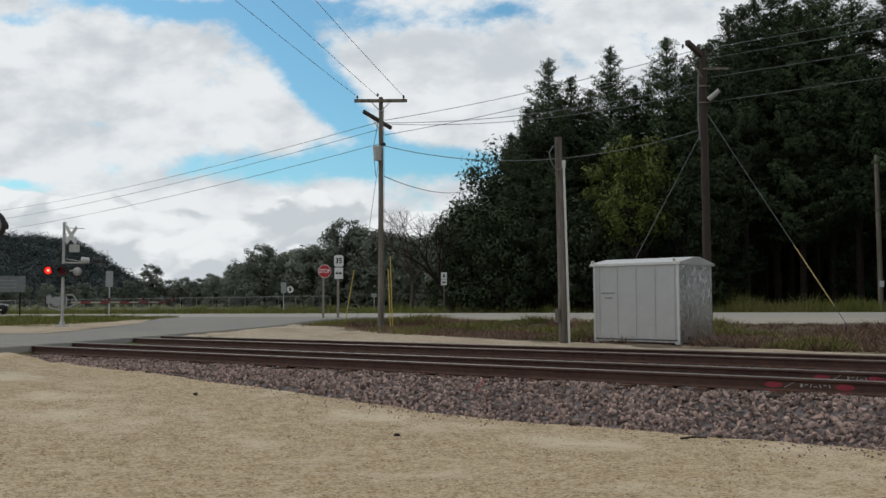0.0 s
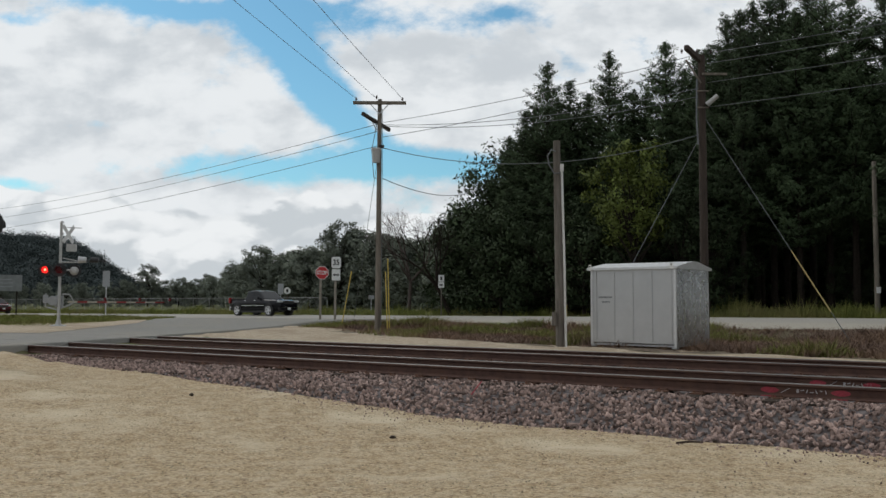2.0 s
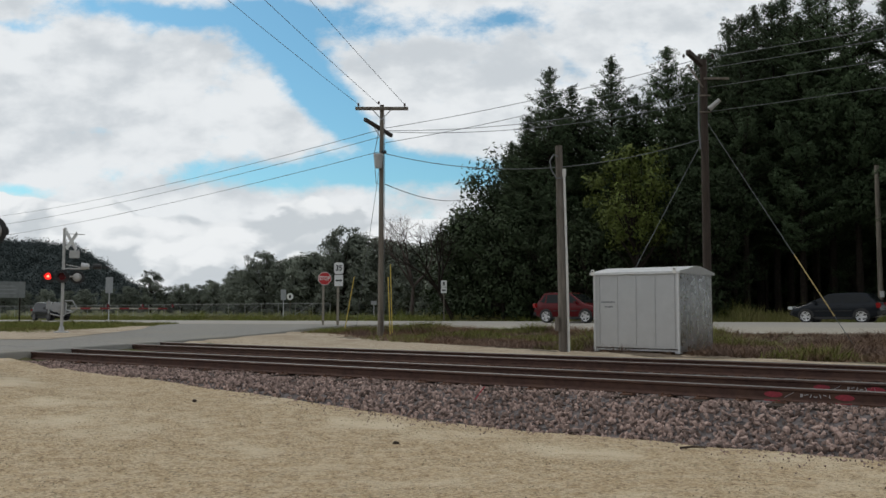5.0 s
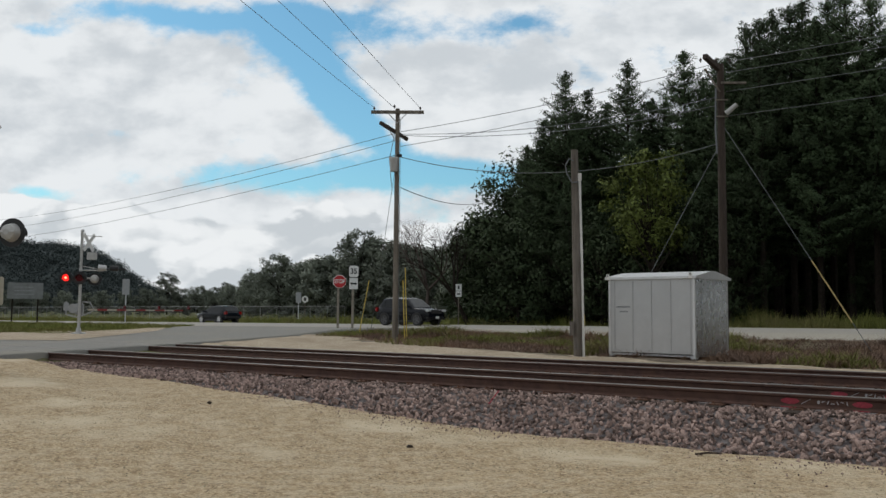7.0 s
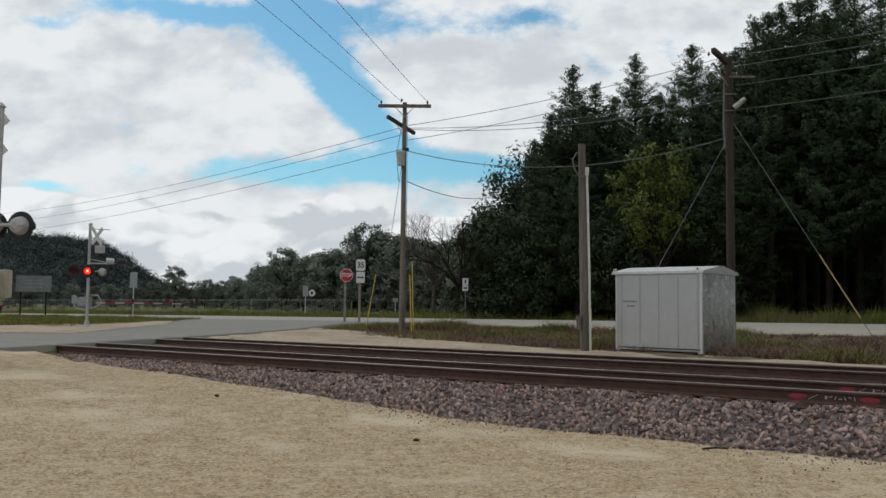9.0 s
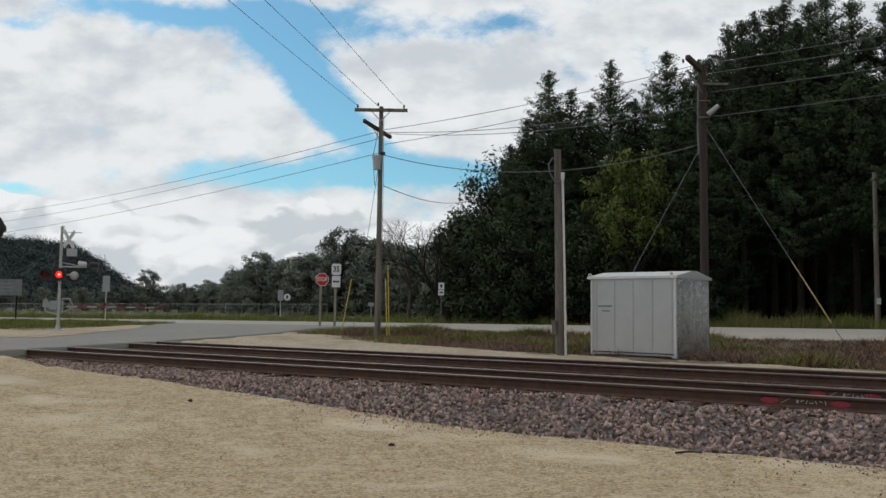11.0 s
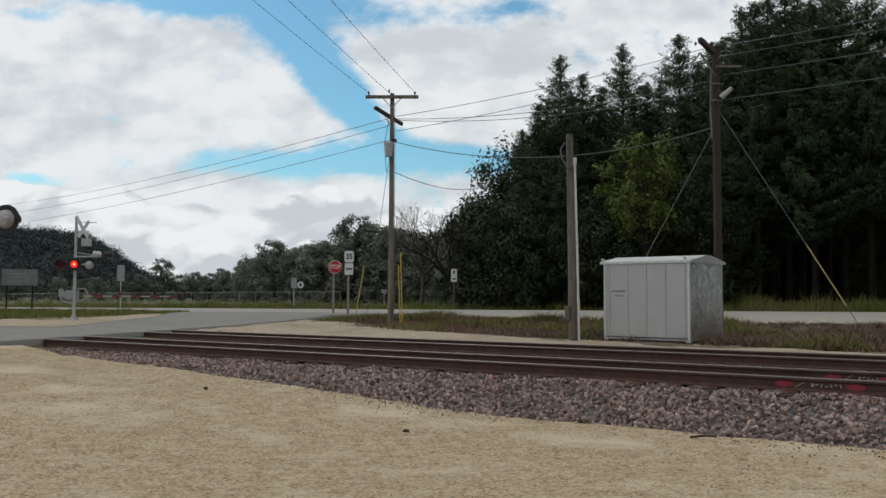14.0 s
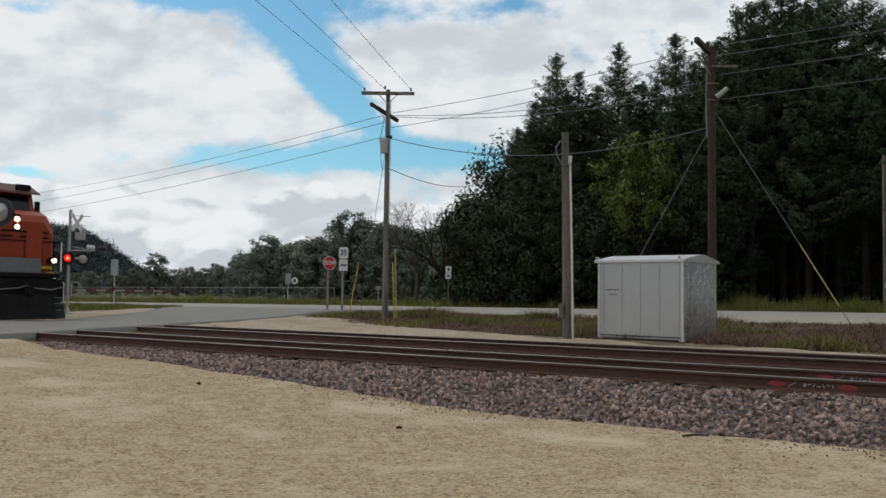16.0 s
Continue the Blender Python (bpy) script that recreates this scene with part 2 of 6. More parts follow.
GUARD_TAN = material("sun_bleached_guard", (0.55, 0.41, 0.17), 0.6, vary=0.15, scale=8)
SILVER_PAINT = material("silver_painted_steel", (0.44, 0.44, 0.435), 0.5, metal=0.3, vary=0.12, scale=10)
BLACK = material("black_paint", (0.018, 0.018, 0.02), 0.5, vary=0.2, scale=12)
WHITE = material("white_paint", (0.76, 0.76, 0.73), 0.55, vary=0.06, scale=10)
SIGN_WHITE = material("sign_white", (0.72, 0.73, 0.72), 0.45, vary=0.05, scale=6)
SIGN_BACK = material("sign_back_metal", (0.33, 0.34, 0.35), 0.5, metal=0.5, vary=0.12, scale=6)
SIGN_RED = material("sign_red", (0.50, 0.025, 0.03), 0.45, vary=0.1, scale=6)
YELLOW = material("yellow_guard", (0.58, 0.44, 0.09), 0.6, vary=0.15, scale=8)
PVC = material("white_conduit", (0.72, 0.71, 0.69), 0.5, vary=0.08, scale=8)
BEIGE = material("beige_enclosure", (0.42, 0.40, 0.33), 0.6, vary=0.12, scale=8)
CABLE = material("weathered_cable", (0.13, 0.14, 0.15), 0.6, vary=0.2, scale=2)
INSULATOR = material("brown_insulator", (0.05, 0.03, 0.025), 0.25, vary=0.2, scale=20)
RED_PAINT = material("fluorescent_marking_paint", (0.34, 0.045, 0.065), 0.8, vary=0.3, scale=30)
ARM_WHITE = material("dusty_white_tape", (0.36, 0.34, 0.28), 0.6, vary=0.15, scale=5)
ARM_RED = material("faded_red_tape", (0.24, 0.03, 0.03), 0.6, vary=0.2, scale=5)
PAD_GRAVEL = speckled("pale_pad_gravel", [(0.26, 0.20, 0.135), (0.40, 0.325, 0.235), (0.50, 0.42, 0.315), (0.58, 0.50, 0.39)], 30, bump=1.0, patch=(0.30, 0.235, 0.165), patch_scale=0.6, patch_lo=0.5, patch_hi=0.66)
RUST_WEEDS = material("rust_brown_weeds", (0.185, 0.100, 0.060), 0.9, vary=0.35, scale=0.6, per_island=0.35, spec=0.12)
DULL_SIGN = material("dull_sign_back", (0.21, 0.22, 0.225), 0.6, metal=0.3, vary=0.2, scale=2)
CHALK = material("chalk_marking", (0.42, 0.40, 0.40), 0.9, vary=0.3, scale=60)
PINE_LEAF = material("pine_needles", (0.054, 0.080, 0.040), 0.75, vary=0.45, scale=0.5, per_island=0.2, per_object=0.25, spec=0.12)
LEAF_DARK = material("dark_leaves", (0.035, 0.051, 0.024), 0.7, vary=0.4, scale=0.5, per_island=0.22, per_object=0.25, spec=0.12)
LEAF_LIGHT = material("yellow_green_leaves", (0.100, 0.125, 0.030), 0.7, vary=0.35, scale=0.5, per_island=0.2, spec=0.12)
# far leaves: air haze painted in as a paler, greyer base colour
LEAF_FAR = material("haze_tinted_far_leaves", (0.158, 0.178, 0.142), 0.85, vary=0.25, scale=0.12, per_island=0.2, per_object=0.22, spec=0.12)
# hill woods: the blue of distance is painted into this colour
HILL_LEAF = material("haze_tinted_hillside", (0.053, 0.067, 0.067), 0.9, vary=0.25, scale=0.03, per_island=0.1, spec=0.08)
BARK = material("bark", (0.030, 0.024, 0.020), 0.9, vary=0.35, scale=5, bump=0.8, bump_scale=12, spec=0.08)
DEAD_WOOD = material("bare_grey_twigs", (0.10, 0.08, 0.072), 0.9, vary=0.25, scale=4, spec=0.12)
GRASS = material("meadow_grass", (0.165, 0.185, 0.048), 0.8, vary=0.35, scale=0.4, per_island=0.35, second=(0.20, 0.175, 0.075), second_scale=0.2, spec=0.12)
WEEDS = material("dry_ditch_weeds", (0.20, 0.138, 0.108), 0.9, vary=0.4, scale=0.35, per_island=0.35, second=(0.19, 0.125, 0.075), second_scale=0.35, spec=0.12)


# ---- mesh building ----
class Shape:
    """Collects vertices, faces and material slots of one mesh."""

    def __init__(self):
        self.v, self.f, self.k, self.nv = [], [], [], []

    def add(self, verts, faces, slot=0):
        n = len(self.v)
        self.v += [tuple(p) for p in verts]
        self.f += [tuple(i + n for i in q) for q in faces]
        self.k += [slot] * len(faces)
        return self

    def box(self, c, size, slot=0, m=None, bevel=0.0):
        x, y, z = (s / 2 for s in size)
        if bevel:
            b = min(bevel, x * 0.9, y * 0.9, z * 0.9)
            bm = bmesh.new()
            bmesh.ops.create_cube(bm, size=1)
            for w in bm.verts:
                w.co = (w.co.x * 2 * x, w.co.y * 2 * y, w.co.z * 2 * z)
            bmesh.ops.bevel(bm, geom=bm.edges[:], offset=b, segments=2, affect="EDGES")
            bm.verts.index_update()
            p = [w.co.copy() for w in bm.verts]
            q = [[w.index for w in f.verts] for f in bm.faces]
            bm.free()
        else:
            p = [Vector(w) for w in ((-x, -y, -z), (x, -y, -z), (x, y, -z), (-x, y, -z), (-x, -y, z), (x, -y, z), (x, y, z), (-x, y, z))]
            q = [(0, 3, 2, 1), (4, 5, 6, 7), (0, 1, 5, 4), (1, 2, 6, 5), (2, 3, 7, 6), (3, 0, 4, 7)]
        m = Matrix.Translation(c) @ (m or Matrix())
        return self.add([m @ w for w in p], q, slot)

    def rod(self, a, b, r0, r1=None, n=10, slot=0, caps=True):
        a, b = Vector(a), Vector(b)
        r1 = r0 if r1 is None else r1
        d = (b - a).normalized()
        side = d.orthogonal().normalized()
        up = d.cross(side)
        ring = [(math.cos(2 * math.pi * i / n), math.sin(2 * math.pi * i / n)) for i in range(n)]
        p = [a + (side * c + up * s) * r0 for c, s in ring] + [b + (side * c + up * s) * r1 for c, s in ring]
        q = [(i, (i + 1) % n, n + (i + 1) % n, n + i) for i in range(n)]
        if caps:
            q += [tuple(range(n - 1, -1, -1)), tuple(range(n, 2 * n))]
        return self.add(p, q, slot)

    def tube(self, pts, r, n=6, slot=0):
        """A bent tube of one skin; r may be a list, one radius a point."""
        pts = [Vector(p) for p in pts]
        rs = r if isinstance(r, (list, tuple)) else [r] * len(pts)
        side = (pts[1] - pts[0]).normalized().orthogonal().normalized()
        v = []
        for i, p in enumerate(pts):
            d = (pts[min(i + 1, len(pts) - 1)] - pts[max(i - 1, 0)]).normalized()
            side = (side - d * side.dot(d)).normalized()
            up = d.cross(side)
            v += [p + (side * math.cos(2 * math.pi * k / n) + up * math.sin(2 * math.pi * k / n)) * rs[i] for k in range(n)]
        q = [(i * n + k, i * n + (k + 1) % n, (i + 1) * n + (k + 1) % n, (i + 1) * n + k) for i in range(len(pts) - 1) for k in range(n)]
        q += [tuple(range(n - 1, -1, -1)), tuple(range((len(pts) - 1) * n, len(pts) * n))]
        return self.add(v, q, slot)

    def prism(self, outline, y0, y1, slot=0, m=None, inset=0.0):
        """An outline in x, z drawn along y; inset shrinks both ends a little to round the edge."""
        n = len(outline)
        cx = sum(p[0] for p in outline) / n
        cz = sum(p[1] for p in outline) / n
        rings = []
        steps = [(y0, inset), (y0 + inset, 0), (y1 - inset, 0), (y1, inset)] if inset else [(y0, 0), (y1, 0)]
        for y, e in steps:
            for x, z in outline:
                l = math.hypot(x - cx, z - cz) or 1
                rings.append(Vector((x - (x - cx) / l * e, y, z - (z - cz) / l * e)))
        q = []
        for k in range(len(steps) - 1):
            q += [(k * n + i, k * n + (i + 1) % n, (k + 1) * n + (i + 1) % n, (k + 1) * n + i) for i in range(n)]
        q += [tuple(range(n)), tuple(range(len(steps) * n - 1, (len(steps) - 1) * n - 1, -1))]
        if m:
            rings = [m @ w for w in rings]
        return self.add(rings, q, slot)

    def mesh(self, name, mats, smooth=False):
        me = bpy.data.meshes.new(name)
        me.from_pydata(self.v, [], self.f)
        for w in mats:
            me.materials.append(w)
        if len(mats) > 1:
            me.polygons.foreach_set("material_index", self.k)
        if smooth == "edges":
            me.polygons.foreach_set("use_smooth", [True] * len(me.polygons))
            me.set_sharp_from_angle(angle=radians(38))
        elif smooth:
            me.polygons.foreach_set("use_smooth", [True] * len(me.polygons))
        if self.nv:
            me.polygons.foreach_set("use_smooth", [True] * len(me.polygons))
            me.normals_split_custom_set_from_vertices(self.nv)
        me.update()
        return me


def part(name, shape, mats, parent=None, label="", smooth=False, m=None):
    """One mesh object, under a thing when a parent is given."""
    mats = mats if isinstance(mats, (list, tuple)) else [mats]
    ob = new(name, shape.mesh(name, mats, smooth))
    if parent:
        ob.parent = parent
    if m:
        ob.matrix_basis = m
    if label:
        tagged(ob, label)
    return ob


def thing(name, m, label, category, group="", kind=""):
    ob = new(name)
    ob.empty_display_size = 0.2
    ob.matrix_basis = m
    return tagged(ob, label, category, group, kind)


def setting(name, shape, mats, label, category, smooth=False, kind="structure"):
    return tagged(part(name, shape, mats, smooth=smooth), label, category, kind=kind)


# ---- plan: tracks and highway as straight lines ----
TY, HY = radians(57.0), radians(51.0)
T_DIR, T_NOR, T_OFF = Vector((-math.sin(TY), math.cos(TY), 0)), Vector((math.cos(TY), math.sin(TY), 0)), 12.45
H_DIR, H_NOR, H_OFF = Vector((-math.sin(HY), math.cos(HY), 0)), Vector((math.cos(HY), math.sin(HY), 0)), 44.65
RAIL_Z = 0.66


def at_track(s, q, z=0.0):
    """s along the tracks, q across from the first rail, away from the camera."""
    return T_DIR * s + T_NOR * (T_OFF + q) + Vector((0, 0, z))


def at_highway(s, q, z=0.0):
    return H_DIR * s + H_NOR * (H_OFF + q) + Vector((0, 0, z))


def smooth01(a, b, x):
    t = min(1, max(0, (x - a) / (b - a)))
    return t * t * (3 - 2 * t)


def highway_z(s):
    return 1.05 - max(-0.8, min(0.9, (s - 14.1) * 0.0076))


# side road: straight over the crossing, then flared onto the highway
ROAD_DIR = Vector((math.sin(radians(10.7)), math.cos(radians(10.7)), 0))
ROAD_A = Vector((-10.2, 20.5, 0))


def side_road_z(x, y):
    p = Vector((x, y, 0))
    q = p.dot(T_NOR) - T_OFF
    h = p.dot(H_NOR) - H_OFF
    z = 0.30 + 0.354 * smooth01(-14, -2.2, q)
    return z + (highway_z(p.dot(H_DIR)) - 0.115 - z) * smooth01(-26, -6, h)


def ground_z(x, y):
    p = Vector((x, y, 0))
    q, s = p.dot(T_NOR) - T_OFF, p.dot(T_DIR)
    h, hs = p.dot(H_NOR) - H_OFF, p.dot(H_DIR)
    near = 0.34 * smooth01(5, 15, s) * smooth01(-13, -4, q)
    beyond = 0.41 + 0.19 * smooth01(8, 30, s)
    z = near + (beyond - near) * smooth01(-1.2, 7.0, q)
    hz = highway_z(hs)
    ditch = -0.25 * smooth01(-17, -12, h) * (1 - smooth01(-10, -7.5, h)) * (1 - smooth01(18, 32, hs))
    z = z + (hz - 0.34 - z) * smooth01(-14, -7.0, h) + ditch
    z += (hz + 0.1 + min(1.5, 0.004 * max(0, h - 7)) - z) * smooth01(6.0, 12, h)
    # up to the side road's edge
    w = (p - ROAD_A).dot(Vector((-ROAD_DIR.y, ROAD_DIR.x, 0)))
    out = max(-w, w - 7.65, 0.0)
    reach = 0.35 if -1.5 < q < 7.4 else 4.5
    if out < reach and -30 < q and h < -8:
        z += (side_road_z(x, y) - (0.12 if out < 0.05 else 0.05) - z) * (1 - smooth01(0.0, reach, out))
    if w > 7.65 and h < -7.5:                            # the grassy island between side road and highway
        z += (side_road_z(x, y) - 0.02 - z) * smooth01(36, 44, y) * (1 - smooth01(30, 60, w))
    far = math.hypot(x, y)
    return z + (1.1 - z) * smooth01(150, 400, far)


# ---- ground ----
def build_ground():
    g = Shape()
    angles = [-180 + i * 6 for i in range(24)] + [-36 + i * 0.75 for i in range(97)] + [42 + i * 6 for i in range(23)]
    radii = [0.0] + [0.6 * 1.043 ** i for i in range(205)]
    n = len(angles)
    verts, faces = [], []
    for r in radii:
        for a in angles:
            x, y = r * math.sin(radians(a)), r * math.cos(radians(a))
            verts.append((x, y, ground_z(x, y) - 0.01))
    for i in range(len(radii) - 1):
        for j in range(n):
            k = (j + 1) % n
            faces.append((i * n + j, i * n + k, (i + 1) * n + k, (i + 1) * n + j))
    g.add(verts, faces)
    setting("ground", g, GRASS_GROUND, "rough grassy ground that reaches the horizon", "ground", smooth=True)


def sheet(pts_a, pts_b, cols, zfun, lift, skirt=0.0):
    """A strip between two edges, whose rims may turn down into the ground."""
    g = Shape()
    rows = []
    for a, b in zip(pts_a, pts_b):
        rows.append([a.lerp(b, i / cols) for i in range(cols + 1)])
    verts = []
    for r in rows:
        line = [(p.x, p.y, zfun(p.x, p.y) + lift) for p in r]
        if skirt:
            line = [(*line[0][:2], line[0][2] - skirt)] + line + [(*line[-1][:2], line[-1][2] - skirt)]
        verts += line
    cols += 2 if skirt else 0
    w = cols + 1
    g.add(verts, [(i * w + j, i * w + j + 1, (i + 1) * w + j + 1, (i + 1) * w + j) for i in range(len(rows) - 1) for j in range(cols)])
    return g


def build_gravel():
    # the lot before the tracks, ragged where it meets the ballast
    ss = [-40 + 0.5 * i for i in range(148)]
    a = [at_track(s, -30) for s in ss]
    b = [at_track(s, -1.55 + 0.25 * noise.noise((s * 0.5, 3, 0)) + 0.12 * noise.noise((s * 2.1, 9, 0)) - 0.1 * smooth01(0, 12, s) + 1.1 * smooth01(6, 12, s)) for s in ss]
    g = sheet(a, b, 60, lambda x, y: ground_z(x, y) + 0.035 * noise.noise((x * 0.35, y * 0.5, 0)) + 0.02 * noise.noise((x * 1.3, y * 1.3, 4)), 0.035)
    setting("gravel_lot", g, GRAVEL, "tan gravel lot with pale wheel marks beside the tracks", "gravel", smooth=True)
    # the pad beyond the tracks
    a = [at_track(s, 6.6) for s in ss]
    b = [at_track(s, 9.2 + 3.1 * smooth01(0, 8, s) + 4.5 * smooth01(14, 24, s) + 0.9 * noise.noise((s * 0.35, 1, 0)) + 0.4 * noise.noise((s * 1.3, 2, 0))) for s in ss]
    g = sheet(a, b, 24, lambda x, y: ground_z(x, y) + 0.07 * noise.noise((x * 0.4, y * 0.4, 2)) + 0.10 * max(0.0, noise.noise((x * 0.8, y * 0.8, 6)) - 0.25) + 0.015 * noise.noise((x * 1.7, y * 1.7, 5)), 0.03)
    setting("gravel_pad", g, PAD_GRAVEL, "sandy gravel pad along the far side of the tracks", "gravel", smooth=True)


def build_roads():
    prof = [(-7.9, -0.42), (-7.3, -0.30), (-5.8, -0.115), (-5.75, -0.10), (-3.75, -0.035), (-3.7, -0.03), (0, 0.045), (3.7, -0.02), (3.75, -0.025), (5.2, -0.06), (5.25, -0.08), (6.8, -0.22)]
    kinds = [2, 2, 1, 1, 1, 0, 0, 1, 1, 2, 2]
    ss = [-360 + 5 * i for i in range(190)]
    g = Shape()
    w = len(prof)
    verts, faces, slots = [], [], []
    for s in ss:
        for q, dz in prof:
            verts.append(tuple(at_highway(s, q, highway_z(s) + dz)))
    for i in range(len(ss) - 1):
        for j in range(w - 1):
            faces.append((i * w + j, i * w + j + 1, (i + 1) * w + j + 1, (i + 1) * w + j))
            slots.append(kinds[j])
    g.add(verts, faces)
    g.k = slots
    setting("highway", g, [CONCRETE, CONCRETE, SHOULDER], "pale two-lane highway with gravel shoulders", "road", smooth=True)
    # dry soil of the ditch
    ss = [-45 + i for i in range(78)]
    g = sheet([at_highway(s, -22.5) for s in ss], [at_highway(s, -7.4) for s in ss], 12, lambda x, y: ground_z(x, y) + 0.06 * noise.noise((x * 0.6, y * 0.6, 8)), 0.015)
    setting("ditch_soil", g, SOIL, "dry brown soil of the ditch beside the highway", "soil", smooth=True)
    # side road
    right = [ROAD_A + ROAD_DIR * d for d in range(-46, 15, 2)]
    side = Vector((-ROAD_DIR.y, ROAD_DIR.x, 0))
    left = [p + side * 7.65 for p in right]
    tail_r = [(-6.9, 38), (-6.6, 42), (-6.3, 46), (-5.3, 49.0), (-3.2, 51.8), (2.0, 51.2)]
    tail_l = [(-15.6, 41), (-16.2, 47), (-17.4, 53), (-19.2, 58.5), (-21.5, 62.8), (-26.5, 68)]
    right += [Vector((x, y, 0)) for x, y in tail_r]
    left += [Vector((x, y, 0)) for x, y in tail_l]
    g = sheet(left, right, 14, side_road_z, 0.0, 0.3)
    setting("side_road", g, ASPHALT, "grey asphalt side road that crosses the tracks", "road", smooth=True)
    # gravel verge between side road and signal
    a = [Vector(p) for p in ((-24.5, 29, 0), (-22.4, 34, 0), (-20.2, 39, 0), (-18.9, 45, 0), (-18.4, 51, 0))]
    b = [Vector(p) for p in ((-13.4, 29.5, 0), (-13.8, 33, 0), (-14.4, 38, 0), (-15.2, 44, 0), (-17.4, 52, 0))]
    g = sheet(a, b, 8, side_road_z, 0.012)
    setting("gravel_verge", g, PAD_GRAVEL, "tan gravel verge round the crossing signal", "gravel", smooth=True)


build_ground()
build_gravel()
build_roads()


# ---- railway ----
RAIL_PROFILE = [(-0.076, 0.0), (0.076, 0.0), (0.076, 0.012), (0.026, 0.028), (0.0095, 0.045), (0.0095, 0.128), (0.034, 0.142), (0.0375, 0.150),
                (0.0365, 0.176), (0.028, 0.186), (-0.028, 0.186), (-0.0365, 0.176), (-0.0375, 0.150), (-0.034, 0.142), (-0.0095, 0.128), (-0.0095, 0.045), (-0.026, 0.028), (-0.076, 0.012)]
TRACK_TURN = Matrix.Rotation(TY, 4, "Z")         # local y runs along the track


def rail_shape(s0, s1, step=4.0):
    g = Shape()
    n = len(RAIL_PROFILE)
    k = max(1, int((s1 - s0) / step))
    verts = [(x, s0 + (s1 - s0) * i / k, z) for i in range(k + 1) for x, z in RAIL_PROFILE]
    faces, slots = [], []
    for i in range(k):
        for j in range(n):
            a, b = i * n + j, i * n + (j + 1) % n
            faces.append((a, b, b + n, a + n))
            slots.append(1 if j in (8, 9, 10) else 0)
    g.add(verts, faces)
    g.k = slots
    return g


def build_track(q0, name, label, ties):
    tr = thing(name, Matrix.Translation(at_track(0, q0, RAIL_Z - 0.186)) @ TRACK_TURN, label, "railway track", kind="structure")
    for dq in (0, 1.435 + 0.07):
        part("rail", rail_shape(-150, 320), [RAIL_RUST, RAIL_TOP], tr, m=pose(dq, 0, 0))
    tie = Shape().box((0, 0, -0.115), (2.6, 0.23, 0.20), bevel=0.012).mesh("tie", [TIE_WOOD])
    plate = Shape().box((0, 0, -0.008), (0.36, 0.19, 0.02)).box((-0.11, 0.05, 0.015), (0.03, 0.03, 0.03)).box((0.11, -0.05, 0.015), (0.03, 0.03, 0.03)).box((-0.11, -0.06, 0.015), (0.03, 0.03, 0.03)).mesh("tie_plate", [TIE_PLATE])
    rnd = random.Random(int(q0 * 10) + 3)
    for i in range(ties):
        s = -26 + i * 0.53 + rnd.uniform(-0.02, 0.02)
        t = new("tie", tie)
        t.parent = tr
        t.matrix_basis = pose(0.752 + rnd.uniform(-0.04, 0.04), s, rnd.uniform(-0.012, 0.0), 0, 0, rnd.uniform(-0.6, 0.6))
        for dq in (0, 1.505):
            pl = new("tie_plate", plate)
            pl.parent = t
            pl.matrix_basis = pose(dq - 0.752, 0, 0)
    return tr


track_near = build_track(0, "railway_track", "rusty steel rails on creosoted ties, nearer of two tracks", 86)
track_far = build_track(4.27, "railway_track", "rusty steel rails on creosoted ties, second track", 86)


def ballast_z(q, s=0.0):
    """Height of the ballast across the tracks; its shoulder flattens towards the crossing."""
    if q < -0.62:
        flat = smooth01(5, 13, s)
        return RAIL_Z - 0.235 + (q + 0.62) * (0.42 - 0.36 * flat) + min(0.0, q + 1.5) * 0.55 * flat
    if q > 6.4:
        return max(0.42, RAIL_Z - 0.235 - (q - 6.4) * 0.42)
    return RAIL_Z - 0.235 - 0.05 * smooth01(1.9, 2.8, q) * (1 - smooth01(3.2, 4.1, q))


def in_crossing(s, q):
    p = at_track(s, q)
    side = Vector((-ROAD_DIR.y, ROAD_DIR.x, 0))
    w = (p - ROAD_A).dot(side)
    return -0.25 < w < 7.85


